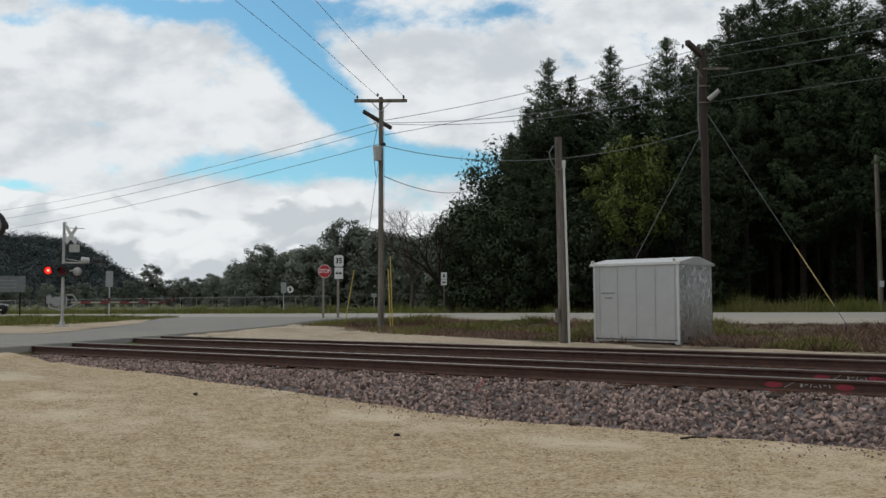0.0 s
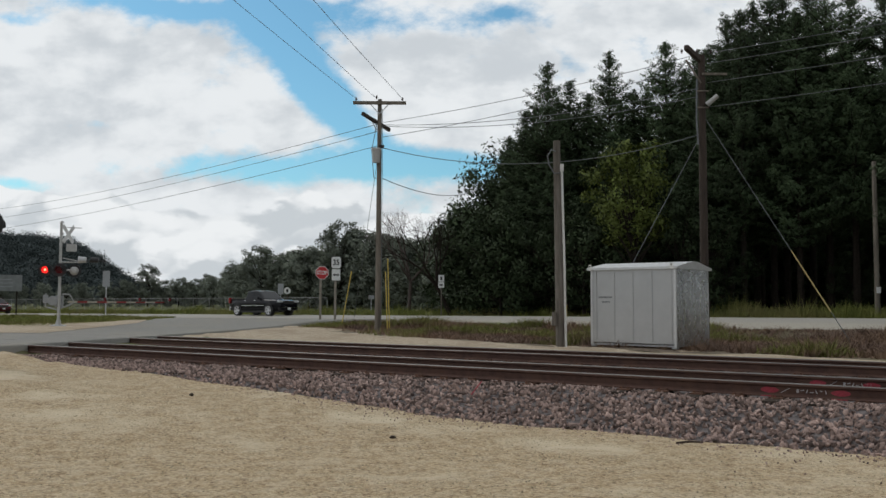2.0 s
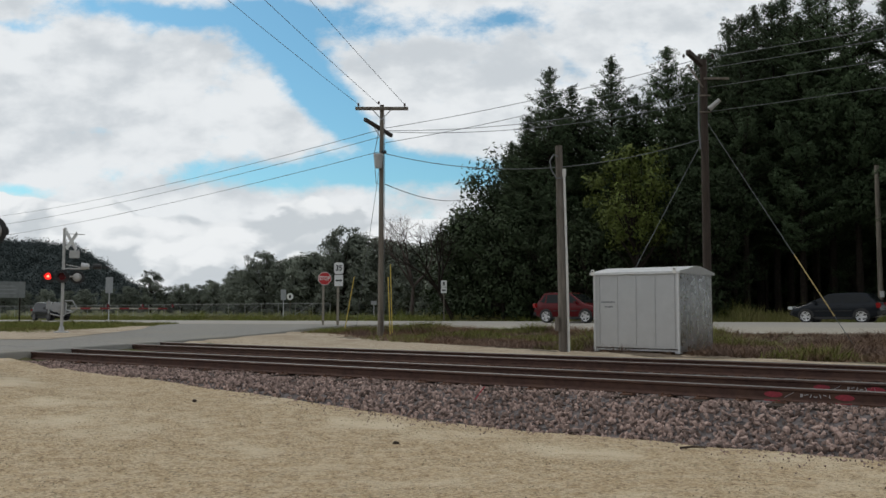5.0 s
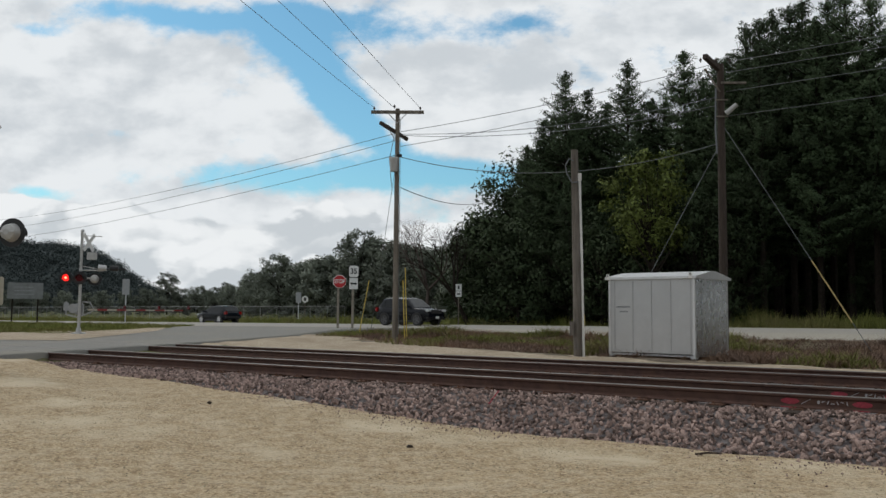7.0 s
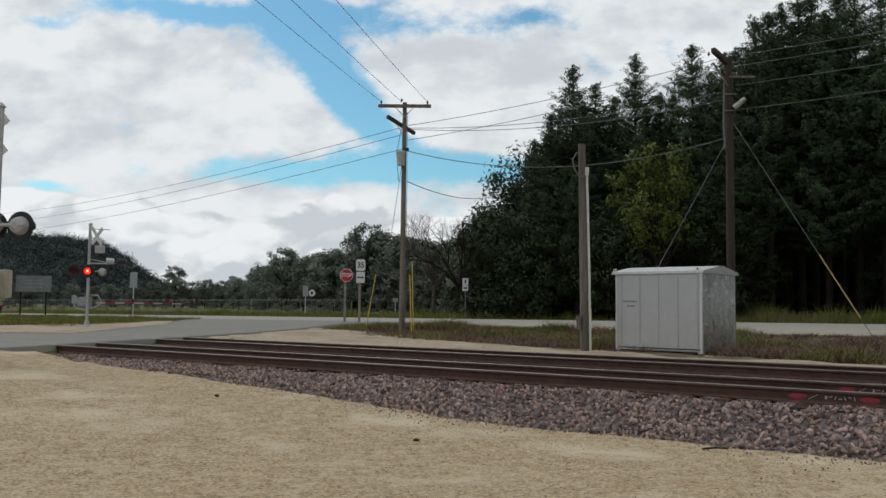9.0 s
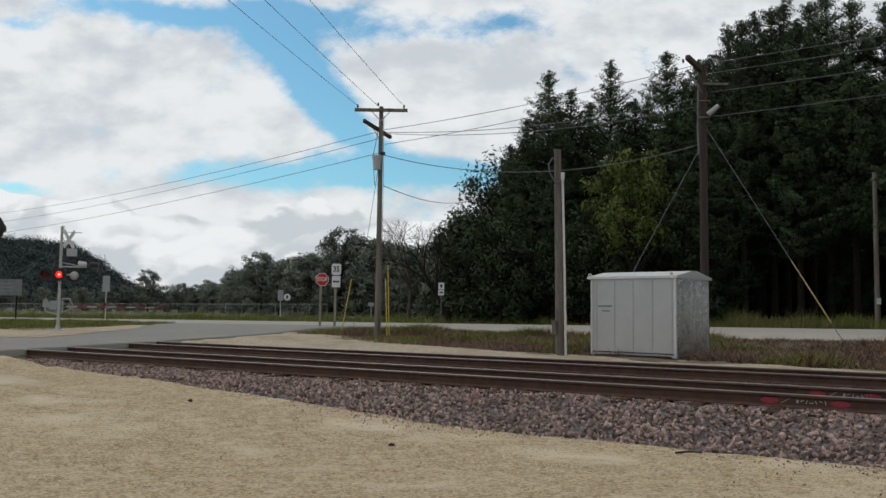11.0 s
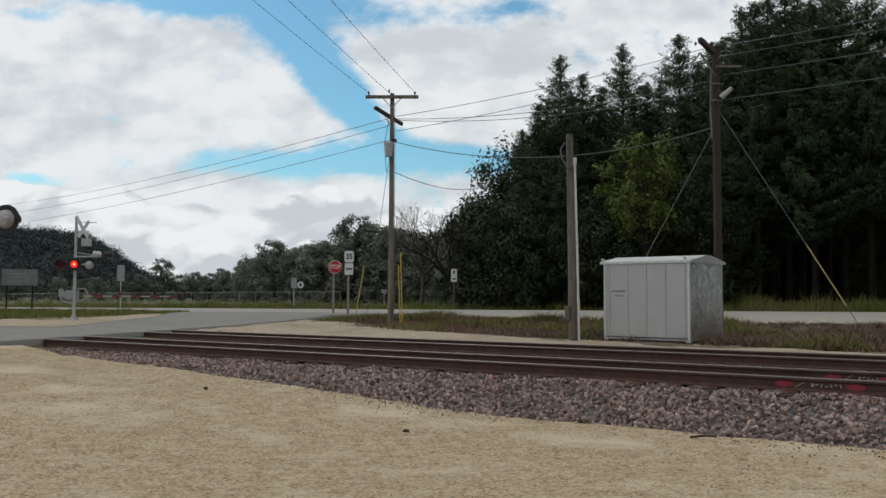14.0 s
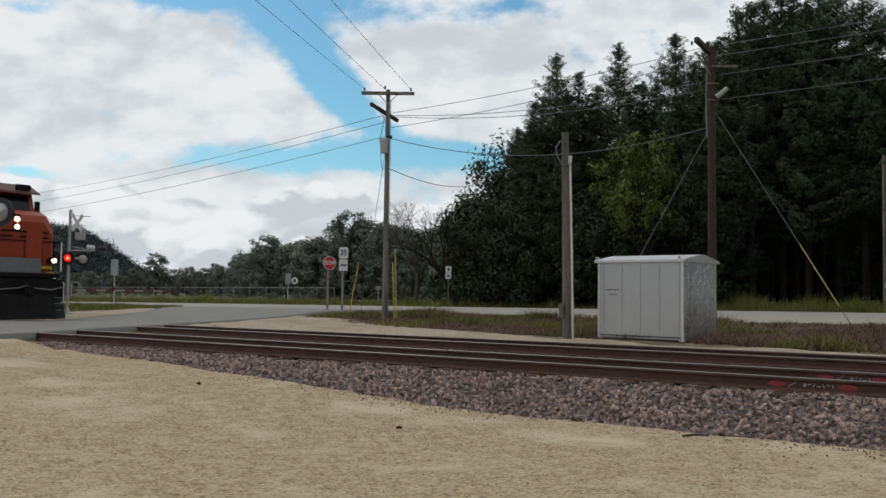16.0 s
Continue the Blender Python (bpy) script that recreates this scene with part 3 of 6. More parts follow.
def build_ballast():
    g = Shape()
    qs = [-2.0 + 0.12 * i for i in range(81)]
    ss = [-150 + 1.0 * i for i in range(125)] + [-25 + 0.25 * i for i in range(320)] + [55 + 3 * i for i in range(80)]
    w = len(qs)
    verts = []
    for s in ss:
        for q in qs:
            z = ballast_z(q, s) + 0.04 * noise.noise((s * 1.7, q * 1.7, 0)) + 0.015 * noise.noise((s * 7, q * 7, 3))
            verts.append(tuple(at_track(s, q, z - (0.25 if in_crossing(s, q) else 0.0))))
    g.add(verts, [(i * w + j, i * w + j + 1, (i + 1) * w + j + 1, (i + 1) * w + j) for i in range(len(ss) - 1) for j in range(w - 1)])
    setting("ballast_bed", g, BALLAST_BED, "bed of crushed grey-pink ballast under the tracks", "ballast", smooth=True)
    # loose stones
    rnd = random.Random(11)
    bm = bmesh.new()
    bmesh.ops.create_icosphere(bm, subdivisions=1, radius=1)
    kinds = []
    fc = [[v.index for v in f.verts] for f in bm.faces]
    for k in range(14):
        kinds.append([Vector((v.co.x * rnd.uniform(0.8, 1.75), v.co.y * rnd.uniform(0.5, 1.15), v.co.z * rnd.uniform(0.35, 0.95))) for v in bm.verts])
    bm.free()
    g = Shape()
    def drop(s, q, size, z):
        m = Matrix.Translation(at_track(s, q, z)) @ Euler((rnd.uniform(0, 6.28), rnd.uniform(0, 6.28), rnd.uniform(0, 6.28))).to_matrix().to_4x4() @ Matrix.Scale(size, 4)
        g.add([m @ v for v in rnd.choice(kinds)], fc)
    for i in range(24000):
        s = -14 + 34 * rnd.random() ** 1.15
        q = rnd.uniform(-1.95, -0.02)
        if in_crossing(s, q) or (s > 8 and q < -1.55 - rnd.random() * 0.3):
            continue
        drop(s, q, rnd.uniform(0.016, 0.042) * (1.1 if q < -0.7 else 0.9), ballast_z(q, s) + 0.04 * noise.noise((s * 1.7, q * 1.7, 0)) + rnd.uniform(0.0, 0.02))
    for i in range(4500):
        s, q = rnd.uniform(-12, 19), rnd.uniform(0.1, 7.2)
        if not in_crossing(s, q):
            drop(s, q, rnd.uniform(0.02, 0.04), ballast_z(q) + 0.01)
    for i in range(1100):
        s, q = rnd.uniform(-12, 11), -1.72 - rnd.expovariate(2.4)
        p = at_track(s, q)
        drop(s, q, rnd.uniform(0.006, 0.016), ground_z(p.x, p.y) + 0.038)
    ob = part("ballast_stones", g, BALLAST)
    tagged(ob, "loose crushed grey and pinkish ballast stones", "ballast", kind="stuff")


build_ballast()


# ---- poles, equipment shelter, signs ----
def spot(x, d, z=None):
    """A ground place d metres ahead and x metres to the side."""
    return Vector((x, d, ground_z(x, d) if z is None else z))


def build_shelter():
    W, D, H = 2.74, 2.24, 2.33           # along, across, wall height at the eaves
    base = spot(6.67, 24.6) + Vector((0, 0, 0.045))
    sh = thing("equipment_shelter", Matrix.Translation(base) @ Matrix.Rotation(radians(-40.0), 4, "Z"), "weathered aluminium railway equipment shelter with gabled lid on gravel", "shelter")
    body = Shape().box((-W / 2, D / 2, 0.10 + (H - 0.10) / 2 + 0.02), (W, D, H - 0.12), bevel=0.012)
    b = part("body", body, ALUMINIUM, sh)
    for i in range(5):
        x = -W + 0.16 + i * (W - 0.32) / 4
        part("rib", Shape().box((x, -0.006, H / 2 + 0.05), (0.085, 0.014, H - 0.26), bevel=0.005), ALUMINIUM, b)
    for x, y in ((-W, 0), (0, 0), (0, D), (-W, D)):
        part("corner_post", Shape().box((x + (0.025 if x else -0.025), y + (0.025 if not y else -0.025), H / 2 + 0.01), (0.075, 0.075, H), bevel=0.008), ALU_TRIM, sh)
        part("foot", Shape().box((x + (0.06 if x else -0.06), y + (0.06 if not y else -0.06), 0.03), (0.16, 0.16, 0.06), bevel=0.01), GALV, sh)
    # lid: gable ends face along the long side
    o = 0.09
    lid = Shape()
    prof = [(-o, H - 0.05), (D + o, H - 0.05), (D + o, H + 0.02), (D / 2 + 0.15, H + 0.19), (D / 2 - 0.15, H + 0.19), (-o, H + 0.02)]
    n = len(prof)
    vs = [(x, y, z) for x in (-W - o, o) for y, z in prof]
    lid.add(vs, [(i, (i + 1) % n, n + (i + 1) % n, n + i) for i in range(n)] + [tuple(range(n - 1, -1, -1)), tuple(range(n, 2 * n))])
    part("lid", lid, ALU_TRIM, sh)
    part("base_frame", Shape().box((-W / 2, D / 2, 0.075), (W - 0.1, D - 0.1, 0.05)), GALV, sh, "dark gap and steel base frame")
    for x in (-W + 0.02, -0.08):
        lug = part("lifting_lug", Shape().box((x, -o - 0.005, H + 0.03), (0.11, 0.02, 0.17), bevel=0.008), WHITE, sh)
        part("lug_hole", Shape().rod((x, -o - 0.025, H + 0.07), (x, -o - 0.012, H + 0.07), 0.022, n=10), BLACK, lug)
    # door in the end
    part("end_panel", Shape().box((0.003, D / 2, H / 2 + 0.02), (0.012, D - 0.16, H - 0.16), bevel=0.003), ALU_SMOOTH, sh)
    door = part("door", Shape().box((0.012, D / 2 + 0.05, H / 2 + 0.06), (0.022, D - 0.75, H - 0.34), bevel=0.006), ALU_SMOOTH, sh, "plain aluminium access door")
    part("door_handle", Shape().box((0.04, D / 2 - 0.42, 1.02), (0.05, 0.03, 0.20), bevel=0.008).rod((0.03, D / 2 - 0.42, 0.93), (0.07, D / 2 - 0.33, 0.87), 0.018), SILVER_PAINT, door)
    part("padlock", Shape().box((0.045, D / 2 - 0.30, 0.86), (0.03, 0.05, 0.06), bevel=0.006), WHITE, door)
    for z in (0.5, 1.2, 1.9):
        part("hinge", Shape().rod((0.02, D - 0.26, z - 0.06), (0.02, D - 0.26, z + 0.06), 0.014, n=8), GALV, door)
    # worn stencil lettering, not legible
    for z, w0, k in ((H - 0.86, 0.52, 11), (H - 1.0, 0.28, 6)):
        for i in range(k):
            part("stencil_mark", Shape().box((-W + 0.53 + (i - k / 2) * w0 / k, -0.0015, z), (w0 / k * 0.62, 0.004, 0.048)), CABLE, b)
    return sh


build_shelter()


def pole(name, base, height, r0, r1, mat, label, lean=(0, 0)):
    t = thing(name, Matrix.Translation(base), label, "utility pole")
    g = Shape()
    k = 8
    g.tube([(lean[0] * i / k, lean[1] * i / k, -0.3 + (height + 0.3) * i / k) for i in range(k + 1)], [r0 + (r1 - r0) * i / k for i in range(k + 1)], 14)
    part("shaft", g, mat, t, smooth="edges")
    return t


def insulator(parent, p, h=0.16, r=0.05):
    g = Shape().rod(p, (p[0], p[1], p[2] + h * 0.4), r * 0.4, n=8).rod((p[0], p[1], p[2] + h * 0.35), (p[0], p[1], p[2] + h * 0.7), r, r * 0.8, n=10).rod((p[0], p[1], p[2] + h * 0.7), (p[0], p[1], p[2] + h), r * 0.7, r * 0.4, n=10)
    return part("insulator", g, INSULATOR, parent)


def sag(a, b, drop, n=18):
    a, b = Vector(a), Vector(b)
    return [a.lerp(b, i / n) - Vector((0, 0, drop * 4 * (i / n) * (1 - i / n))) for i in range(n + 1)]


def wire(a, b, drop, r=0.012, name="power_line", label="thin overhead line between poles", mat=None):
    ob = part(name, Shape().tube(sag(a, b, drop), r, 6), mat or CABLE, smooth=True)
    return tagged(ob, label, "cable", "overhead lines")


MAIN = spot(-2.50, 35.0)                  # wooden pole beside the side road
RIGHT = spot(9.43, 31.0)                  # dark pole behind the shelter
POST = spot(3.62, 26.2)                   # cut-off post before the shelter


def build_poles():
    mz = MAIN.z
    H = 9.48
    p = pole("utility_pole", MAIN, H, 0.125, 0.085, POLE_WOOD, "weathered wooden utility pole with one crossarm")
    part("crossarm", Shape().box((0.0, -0.12, H - 0.17), (2.15, 0.10, 0.13), bevel=0.01), POLE_WOOD, p)
    for sx in (-1, 1):
        part("arm_brace", Shape().rod((sx * 0.38, -0.12, H - 0.22), (0, -0.11, H - 0.62), 0.018, n=6), GALV, p)
    for x in (-0.95, -0.12, 0.93):
        insulator(p, (x, -0.12, H - 0.10 if x != -0.12 else H - 0.02))
    low = part("lower_crossarm", Shape().box((-0.14, 0.0, H - 0.93), (0.12, 1.7, 0.14), m=Matrix.Rotation(radians(-38), 4, "Z") @ Matrix.Rotation(radians(-14), 4, "X"), bevel=0.01), DARK_POLE, p)
    for z, r in ((H - 1.15, 0.02),):
        part("arm_brace", Shape().rod((-0.35, -0.1, H - 0.85), (0, -0.05, H - 1.45), r, n=6), GALV, p)
    t = part("transformer", Shape().rod((-0.12, -0.14, H - 2.62), (-0.12, -0.14, H - 2.10), 0.15, 0.19, n=16).rod((-0.12, -0.14, H - 2.12), (-0.12, -0.14, H - 2.04), 0.21, 0.2, n=16), SILVER_PAINT, p, "small light grey can")
    part("bracket", Shape().box((0.10, -0.08, H - 1.95), (0.20, 0.10, 0.12), bevel=0.01), BLACK, p)
    part("ground_wire", Shape().tube([(0.11, -0.03, H - 0.4), (0.13, -0.05, H - 3), (0.14, -0.05, 0.3)], 0.012, 5), CABLE, p)
    part("hanging_cable", Shape().tube([(-0.1, -0.13, H - 1.0), (-0.22, -0.15, H - 1.7), (-0.30, -0.16, H - 2.1), (-0.25, -0.16, H - 2.7), (-0.2, -0.15, H - 3.25), (-0.08, -0.1, H - 3.25)], 0.014, 5), CABLE, p)
    # dark double pole behind the shelter
    H2 = 10.45
    r = pole("utility_pole", RIGHT, H2, 0.16, 0.125, DARK_POLE, "dark creosoted utility pole with a side crossarm")
    part("crossarm", Shape().box((-0.34, -0.35, H2 - 0.10), (0.16, 1.5, 0.18), m=Matrix.Rotation(radians(-40), 4, "Z") @ Matrix.Rotation(radians(-9), 4, "X"), bevel=0.01), DARK_POLE, r)
    part("arm_brace", Shape().rod((-0.62, -0.2, H2 - 0.22), (-0.05, -0.1, H2 - 1.05), 0.03, n=6), POLE_WOOD, r)
    for dx, dz in ((-0.75, 0.02), (-0.2, 0.02), (0.3, 0.0)):
        insulator(r, (dx, -0.15, H2 + dz))
    part("side_arm", Shape().box((0.42, -0.15, H2 - 0.72), (0.9, 0.07, 0.08), bevel=0.008), POLE_WOOD, r)
    part("street_light_head", Shape().rod((0.12, -0.2, H2 - 1.85), (0.46, -0.35, H2 - 1.55), 0.10, 0.08, n=12), SILVER_PAINT, r, "small pale lamp head")
    for z in (1.35, 1.95):
        part("bracket", Shape().box((-0.02, -0.18, H2 - z), (0.42, 0.05, 0.05), bevel=0.006), POLE_WOOD, r)
    part("riser_cable", Shape().tube([(-0.21, -0.12, H2 - 0.9), (-0.24, -0.12, H2 - 2.4), (-0.20, -0.14, H2 - 3.3)], 0.03, 6), CABLE, r)
    # cut-off post with conduit
    H3 = 6.25
    q = pole("wooden_post", POST, H3, 0.135, 0.105, GREY_POST, "grey weathered cut-off wooden pole with white conduit", (-0.10, 0))
    part("conduit", Shape().tube([(0.150, -0.07, 0.0), (0.112, -0.07, 2.5), (0.045, -0.07, H3 - 0.9), (0.045, -0.07, H3 - 0.72)], 0.038, 8), PVC, q, "white plastic conduit")
    part("conduit_cap", Shape().rod((0.045, -0.08, H3 - 0.95), (0.045, -0.10, H3 - 0.72), 0.06, n=10), PVC, q)
    part("service_loop", Shape().tube([(0.0, -0.16, H3 - 1.0), (-0.2, -0.18, H3 - 1.02), (-0.36, -0.2, H3 - 0.75), (-0.40, -0.2, H3 - 0.5), (-0.28, -0.2, H3 - 0.3), (-0.15, -0.18, H3 - 0.36)], 0.022, 6), CABLE, q)
    part("meter_box", Shape().box((-0.20, -0.10, 0.85), (0.13, 0.12, 0.42), bevel=0.012), GREY_POST, q)
    # small far pole at the edge of the woods
    s = pole("utility_pole", spot(24.9, 49.5), 9.0, 0.15, 0.12, POLE_WOOD, "plain brown pole at the edge of the woods")
    part("tag", Shape().box((0, -0.16, 1.6), (0.25, 0.01, 0.35)), SIGN_WHITE, s)
    # lines
    top = lambda b, x, z: Vector((b.x + x, b.y - 0.12, b.z + z))
    for x, dx in ((-0.95, -5.1), (-0.12, -4.1), (0.93, -2.9)):                       # towards and over the camera
        wire(top(MAIN, x, H), (MAIN.x + dx * 1.15, 8.0, 9.9), 0.10, 0.008)
    for i, (z, zl) in enumerate(((H - 1.0, 9.9), (H - 1.3, 8.6), (H - 1.9, 7.2))):       # away along the highway
        wire((MAIN.x, MAIN.y, mz + z), (-56.0 - i * 2, 94.0, zl + 1.2), 0.9, 0.011)
    for i, (za, zb) in enumerate(((H - 0.95, H2 + 0.05), (H - 1.05, H2 - 1.2), (H - 1.1, H2 - 1.5), (H - 1.55, H2 - 0.35), (H - 2.0, H2 - 2.9))):
        wire((MAIN.x + 0.15, MAIN.y, mz + za), (RIGHT.x - 0.1, RIGHT.y, RIGHT.z + zb), (0.18, 0.38, 0.42, 0.2, 0.85)[i], 0.011 if i < 4 else 0.015)
    for i, z in enumerate((H2 + 0.08, H2 - 0.3, H2 - 1.0, H2 - 1.9)):
        wire((RIGHT.x + 0.2, RIGHT.y, RIGHT.z + z), (46, 8, RIGHT.z + z + 2.6), 0.5, 0.011)
    wire((MAIN.x + 0.15, MAIN.y, mz + H - 3.25), (2.6, 62, 9.9), 0.55, 0.018)
    wire((MAIN.x - 0.05, MAIN.y, mz + H - 2.3), (MAIN.x - 1.75, MAIN.y + 8, 0.9), 0.0, 0.010, "guy_wire", "thin steel guy wire")
    # guys of the dark pole, with yellow guards
    a, b = Vector((RIGHT.x + 0.1, RIGHT.y, RIGHT.z + H2 - 2.3)), Vector((13.06, 27.8, 0.60))
    wire(a, b, 0.0, 0.012, "guy_wire", "steel guy wire down to its ground anchor")
    g = part("guy_guard", Shape().rod(a.lerp(b, 0.625), a.lerp(b, 0.885), 0.02, n=8), GUARD_TAN)
    tagged(g, "sun-bleached yellow plastic guy wire guard", "guy guard")
    wire((RIGHT.x - 0.1, RIGHT.y, RIGHT.z + H2 - 3.0), (5.6, 30.0, 1.2), 0.0, 0.012, "guy_wire", "thin guy wire behind the shelter")
    # yellow guards near the main pole
    for i, (p0, p1) in enumerate((((-4.52, 40.0, 0.6), (-4.08, 40.0, 3.18)), ((-2.20, 36.5, 0.6), (-2.30, 36.5, 3.05)), ((-2.20, 38.0, 0.6), (-2.30, 38.0, 3.67)))):
        g = part("guy_guard", Shape().rod(p0, p1, 0.022, 0.022, n=8), YELLOW)
        tagged(g, "tall yellow plastic guy wire guard", "guy guard")


build_poles()


# ---- vegetation ----
def blade_cluster(g, c, r, n, size, rnd, flat=0.6, slot=0, slim=1.0, away=None, up=0.45):
    """Leaf-sized blades strewn through a flattened ball and shaded as one soft clump. away: the side that the clump bulges to."""
    v, f, nn = [], [], []
    bias = Vector((0, 0, up)) + (away * 0.5 if away is not None else Vector())
    for _ in range(n):
        while True:
            o = Vector((rnd.uniform(-1, 1), rnd.uniform(-1, 1), rnd.uniform(-1, 1)))
            if o.length_squared < 1:
                break
        p = Vector((o.x * r, o.y * r, o.z * r * flat)) + c
        m = (o * 0.8 + bias).normalized()
        face = (m + Vector((rnd.gauss(0, 0.55), rnd.gauss(0, 0.55), rnd.gauss(0, 0.55)))).normalized()
        a = face.cross(Vector((rnd.gauss(0, 1), rnd.gauss(0, 1), rnd.gauss(0, 1)))).normalized()
        b = a.cross(face)
        l, w = size * rnd.uniform(0.7, 1.35), size * slim * rnd.uniform(0.32, 0.6)
        k = len(v)
        v += [p - a * l * 0.5, p + b * w * 0.5, p + a * l * 0.5, p - b * w * 0.5]
        f.append((k, k + 1, k + 2, k + 3))
        nn += [m] * 4
    g.add(v, f, slot)
    g.nv += nn


def pine_meshes(seed, h, crown_from, spread, dense=1.0):
    """Trunk and crown of a tall white pine: whorls of level boughs that end in flat upswept plumes."""
    rnd = random.Random(seed)
    trunk, crown = Shape(), Shape()
    for i in range(8):
        a, b = i / 8, (i + 1) / 8
        trunk.rod((0, 0, h * a - 0.2), (0, 0, h * b - 0.2), 0.26 * (1 - a * 0.9), 0.26 * (1 - b * 0.9), 8, caps=False)
    z = h * crown_from
    while z < h - 0.5:
        t = (z - h * crown_from) / (h * (1 - crown_from))
        reach = spread * min(1.0, (1 - t) * 1.75) * (0.75 + 0.25 * min(1, t * 5)) * rnd.uniform(0.8, 1.1) + 0.25
        n = 6 if t < 0.85 else 5
        az0 = rnd.uniform(0, 6.28)
        for k in range(n):
            if rnd.random() < 0.10:
                continue
            az = az0 + 2 * math.pi * k / n + rnd.gauss(0, 0.25)
            L = reach * rnd.uniform(0.55, 1.2)
            out = Vector((math.cos(az), math.sin(az), 0))
            side = Vector((-out.y, out.x, 0))
            rise = rnd.uniform(-0.02, 0.22) + 0.55 * t * t
            root = Vector((0, 0, z + rnd.uniform(-0.25, 0.25)))
            bend = lambda e: root + out * (L * e) + Vector((0, 0, L * (rise * e + 0.16 * e * e * e)))
            trunk.tube([bend(0), bend(0.5), bend(0.95)], [0.05, 0.03, 0.012], 5)
            m = max(2, int(L / 0.40))
            for j in range(m + 1):
                e = 0.22 + 0.78 * j / m
                wide = (0.10 + 0.30 * math.sin(math.pi * min(1, e * 0.95))) * min(1.0, L / 2.2)
                for q in ((-1, 1) if wide > 0.16 and j < m else (0,)):
                    c = bend(e) + side * (q * wide * rnd.uniform(0.6, 1.4)) + Vector((0, 0, rnd.gauss(0.04, 0.06)))
                    blade_cluster(crown, c, 0.42 * rnd.uniform(0.75, 1.25) * (1.12 - 0.35 * e), int(22 * dense), 0.25, rnd, 0.5, slim=0.5, away=out, up=0.6)
        z += rnd.uniform(0.50, 0.85) * (1.0 if t < 0.7 else 0.75)
    for i in range(5):
        blade_cluster(crown, Vector((0, 0, h - 1.1 + 0.25 * i)), 0.36 - 0.05 * i, 26, 0.26, rnd, 0.8, slim=0.5)
    return trunk.mesh("trunk", [BARK]), crown


def broadleaf_meshes(seed, h, w, low, leaf, count, clump=0.9, twigs=True):
    """Trunk with limbs and a crown of leaf clumps with gaps."""
    rnd = random.Random(seed)
    trunk, crown = Shape(), Shape()
    trunk.rod((0, 0, -0.2), (0.1, 0, h * 0.45), 0.03 * h * 0.55, 0.018 * h * 0.6, 8, caps=False)
    lobes = []
    for i in range(11):                                   # rounded masses that make up the crown
        t = (i + 0.5) / 11
        az = i * 2.4 + rnd.uniform(-0.4, 0.4)
        rad = w * 0.5 * math.sqrt(max(0.05, 1 - (2 * t - 0.8) ** 2 / 1.5)) * rnd.uniform(0.35, 0.85)
        lobes.append((Vector((math.cos(az) * rad, math.sin(az) * rad, low + (h - low) * (0.04 + 0.88 * t))), w * rnd.uniform(0.17, 0.30)))
    for i in range(count):
        c0, r0 = lobes[i % 11]
        o = Vector((rnd.gauss(0, 1), rnd.gauss(0, 1), rnd.gauss(0.2, 0.8))).normalized()
        c = c0 + o * r0 * rnd.uniform(0.55, 1.05)
        c.z = min(h, max(low, c.z))
        if twigs and i % 4 == 0:
            trunk.rod((0.06, 0, min(h * 0.42, c.z * 0.6)), c, 0.012 * h * 0.5, 0.015, 5, caps=False)
        blade_cluster(crown, c, clump * rnd.uniform(0.55, 1.1), int(40 * clump / 0.9), leaf, rnd, 0.75, away=o, up=0.35)
    return trunk.mesh("trunk", [BARK]), crown


def plant(name, base, trunk, crown, label, turn=0.0, size=1.0, group=""):
    t = thing(name, Matrix.Translation(base) @ Matrix.Rotation(turn, 4, "Z"), label, "tree", group)
    for n, me in (("trunk", trunk), ("crown", crown)):
        o = new(n, me)
        o.parent = t
        o.scale = (size, size, size)
    return t


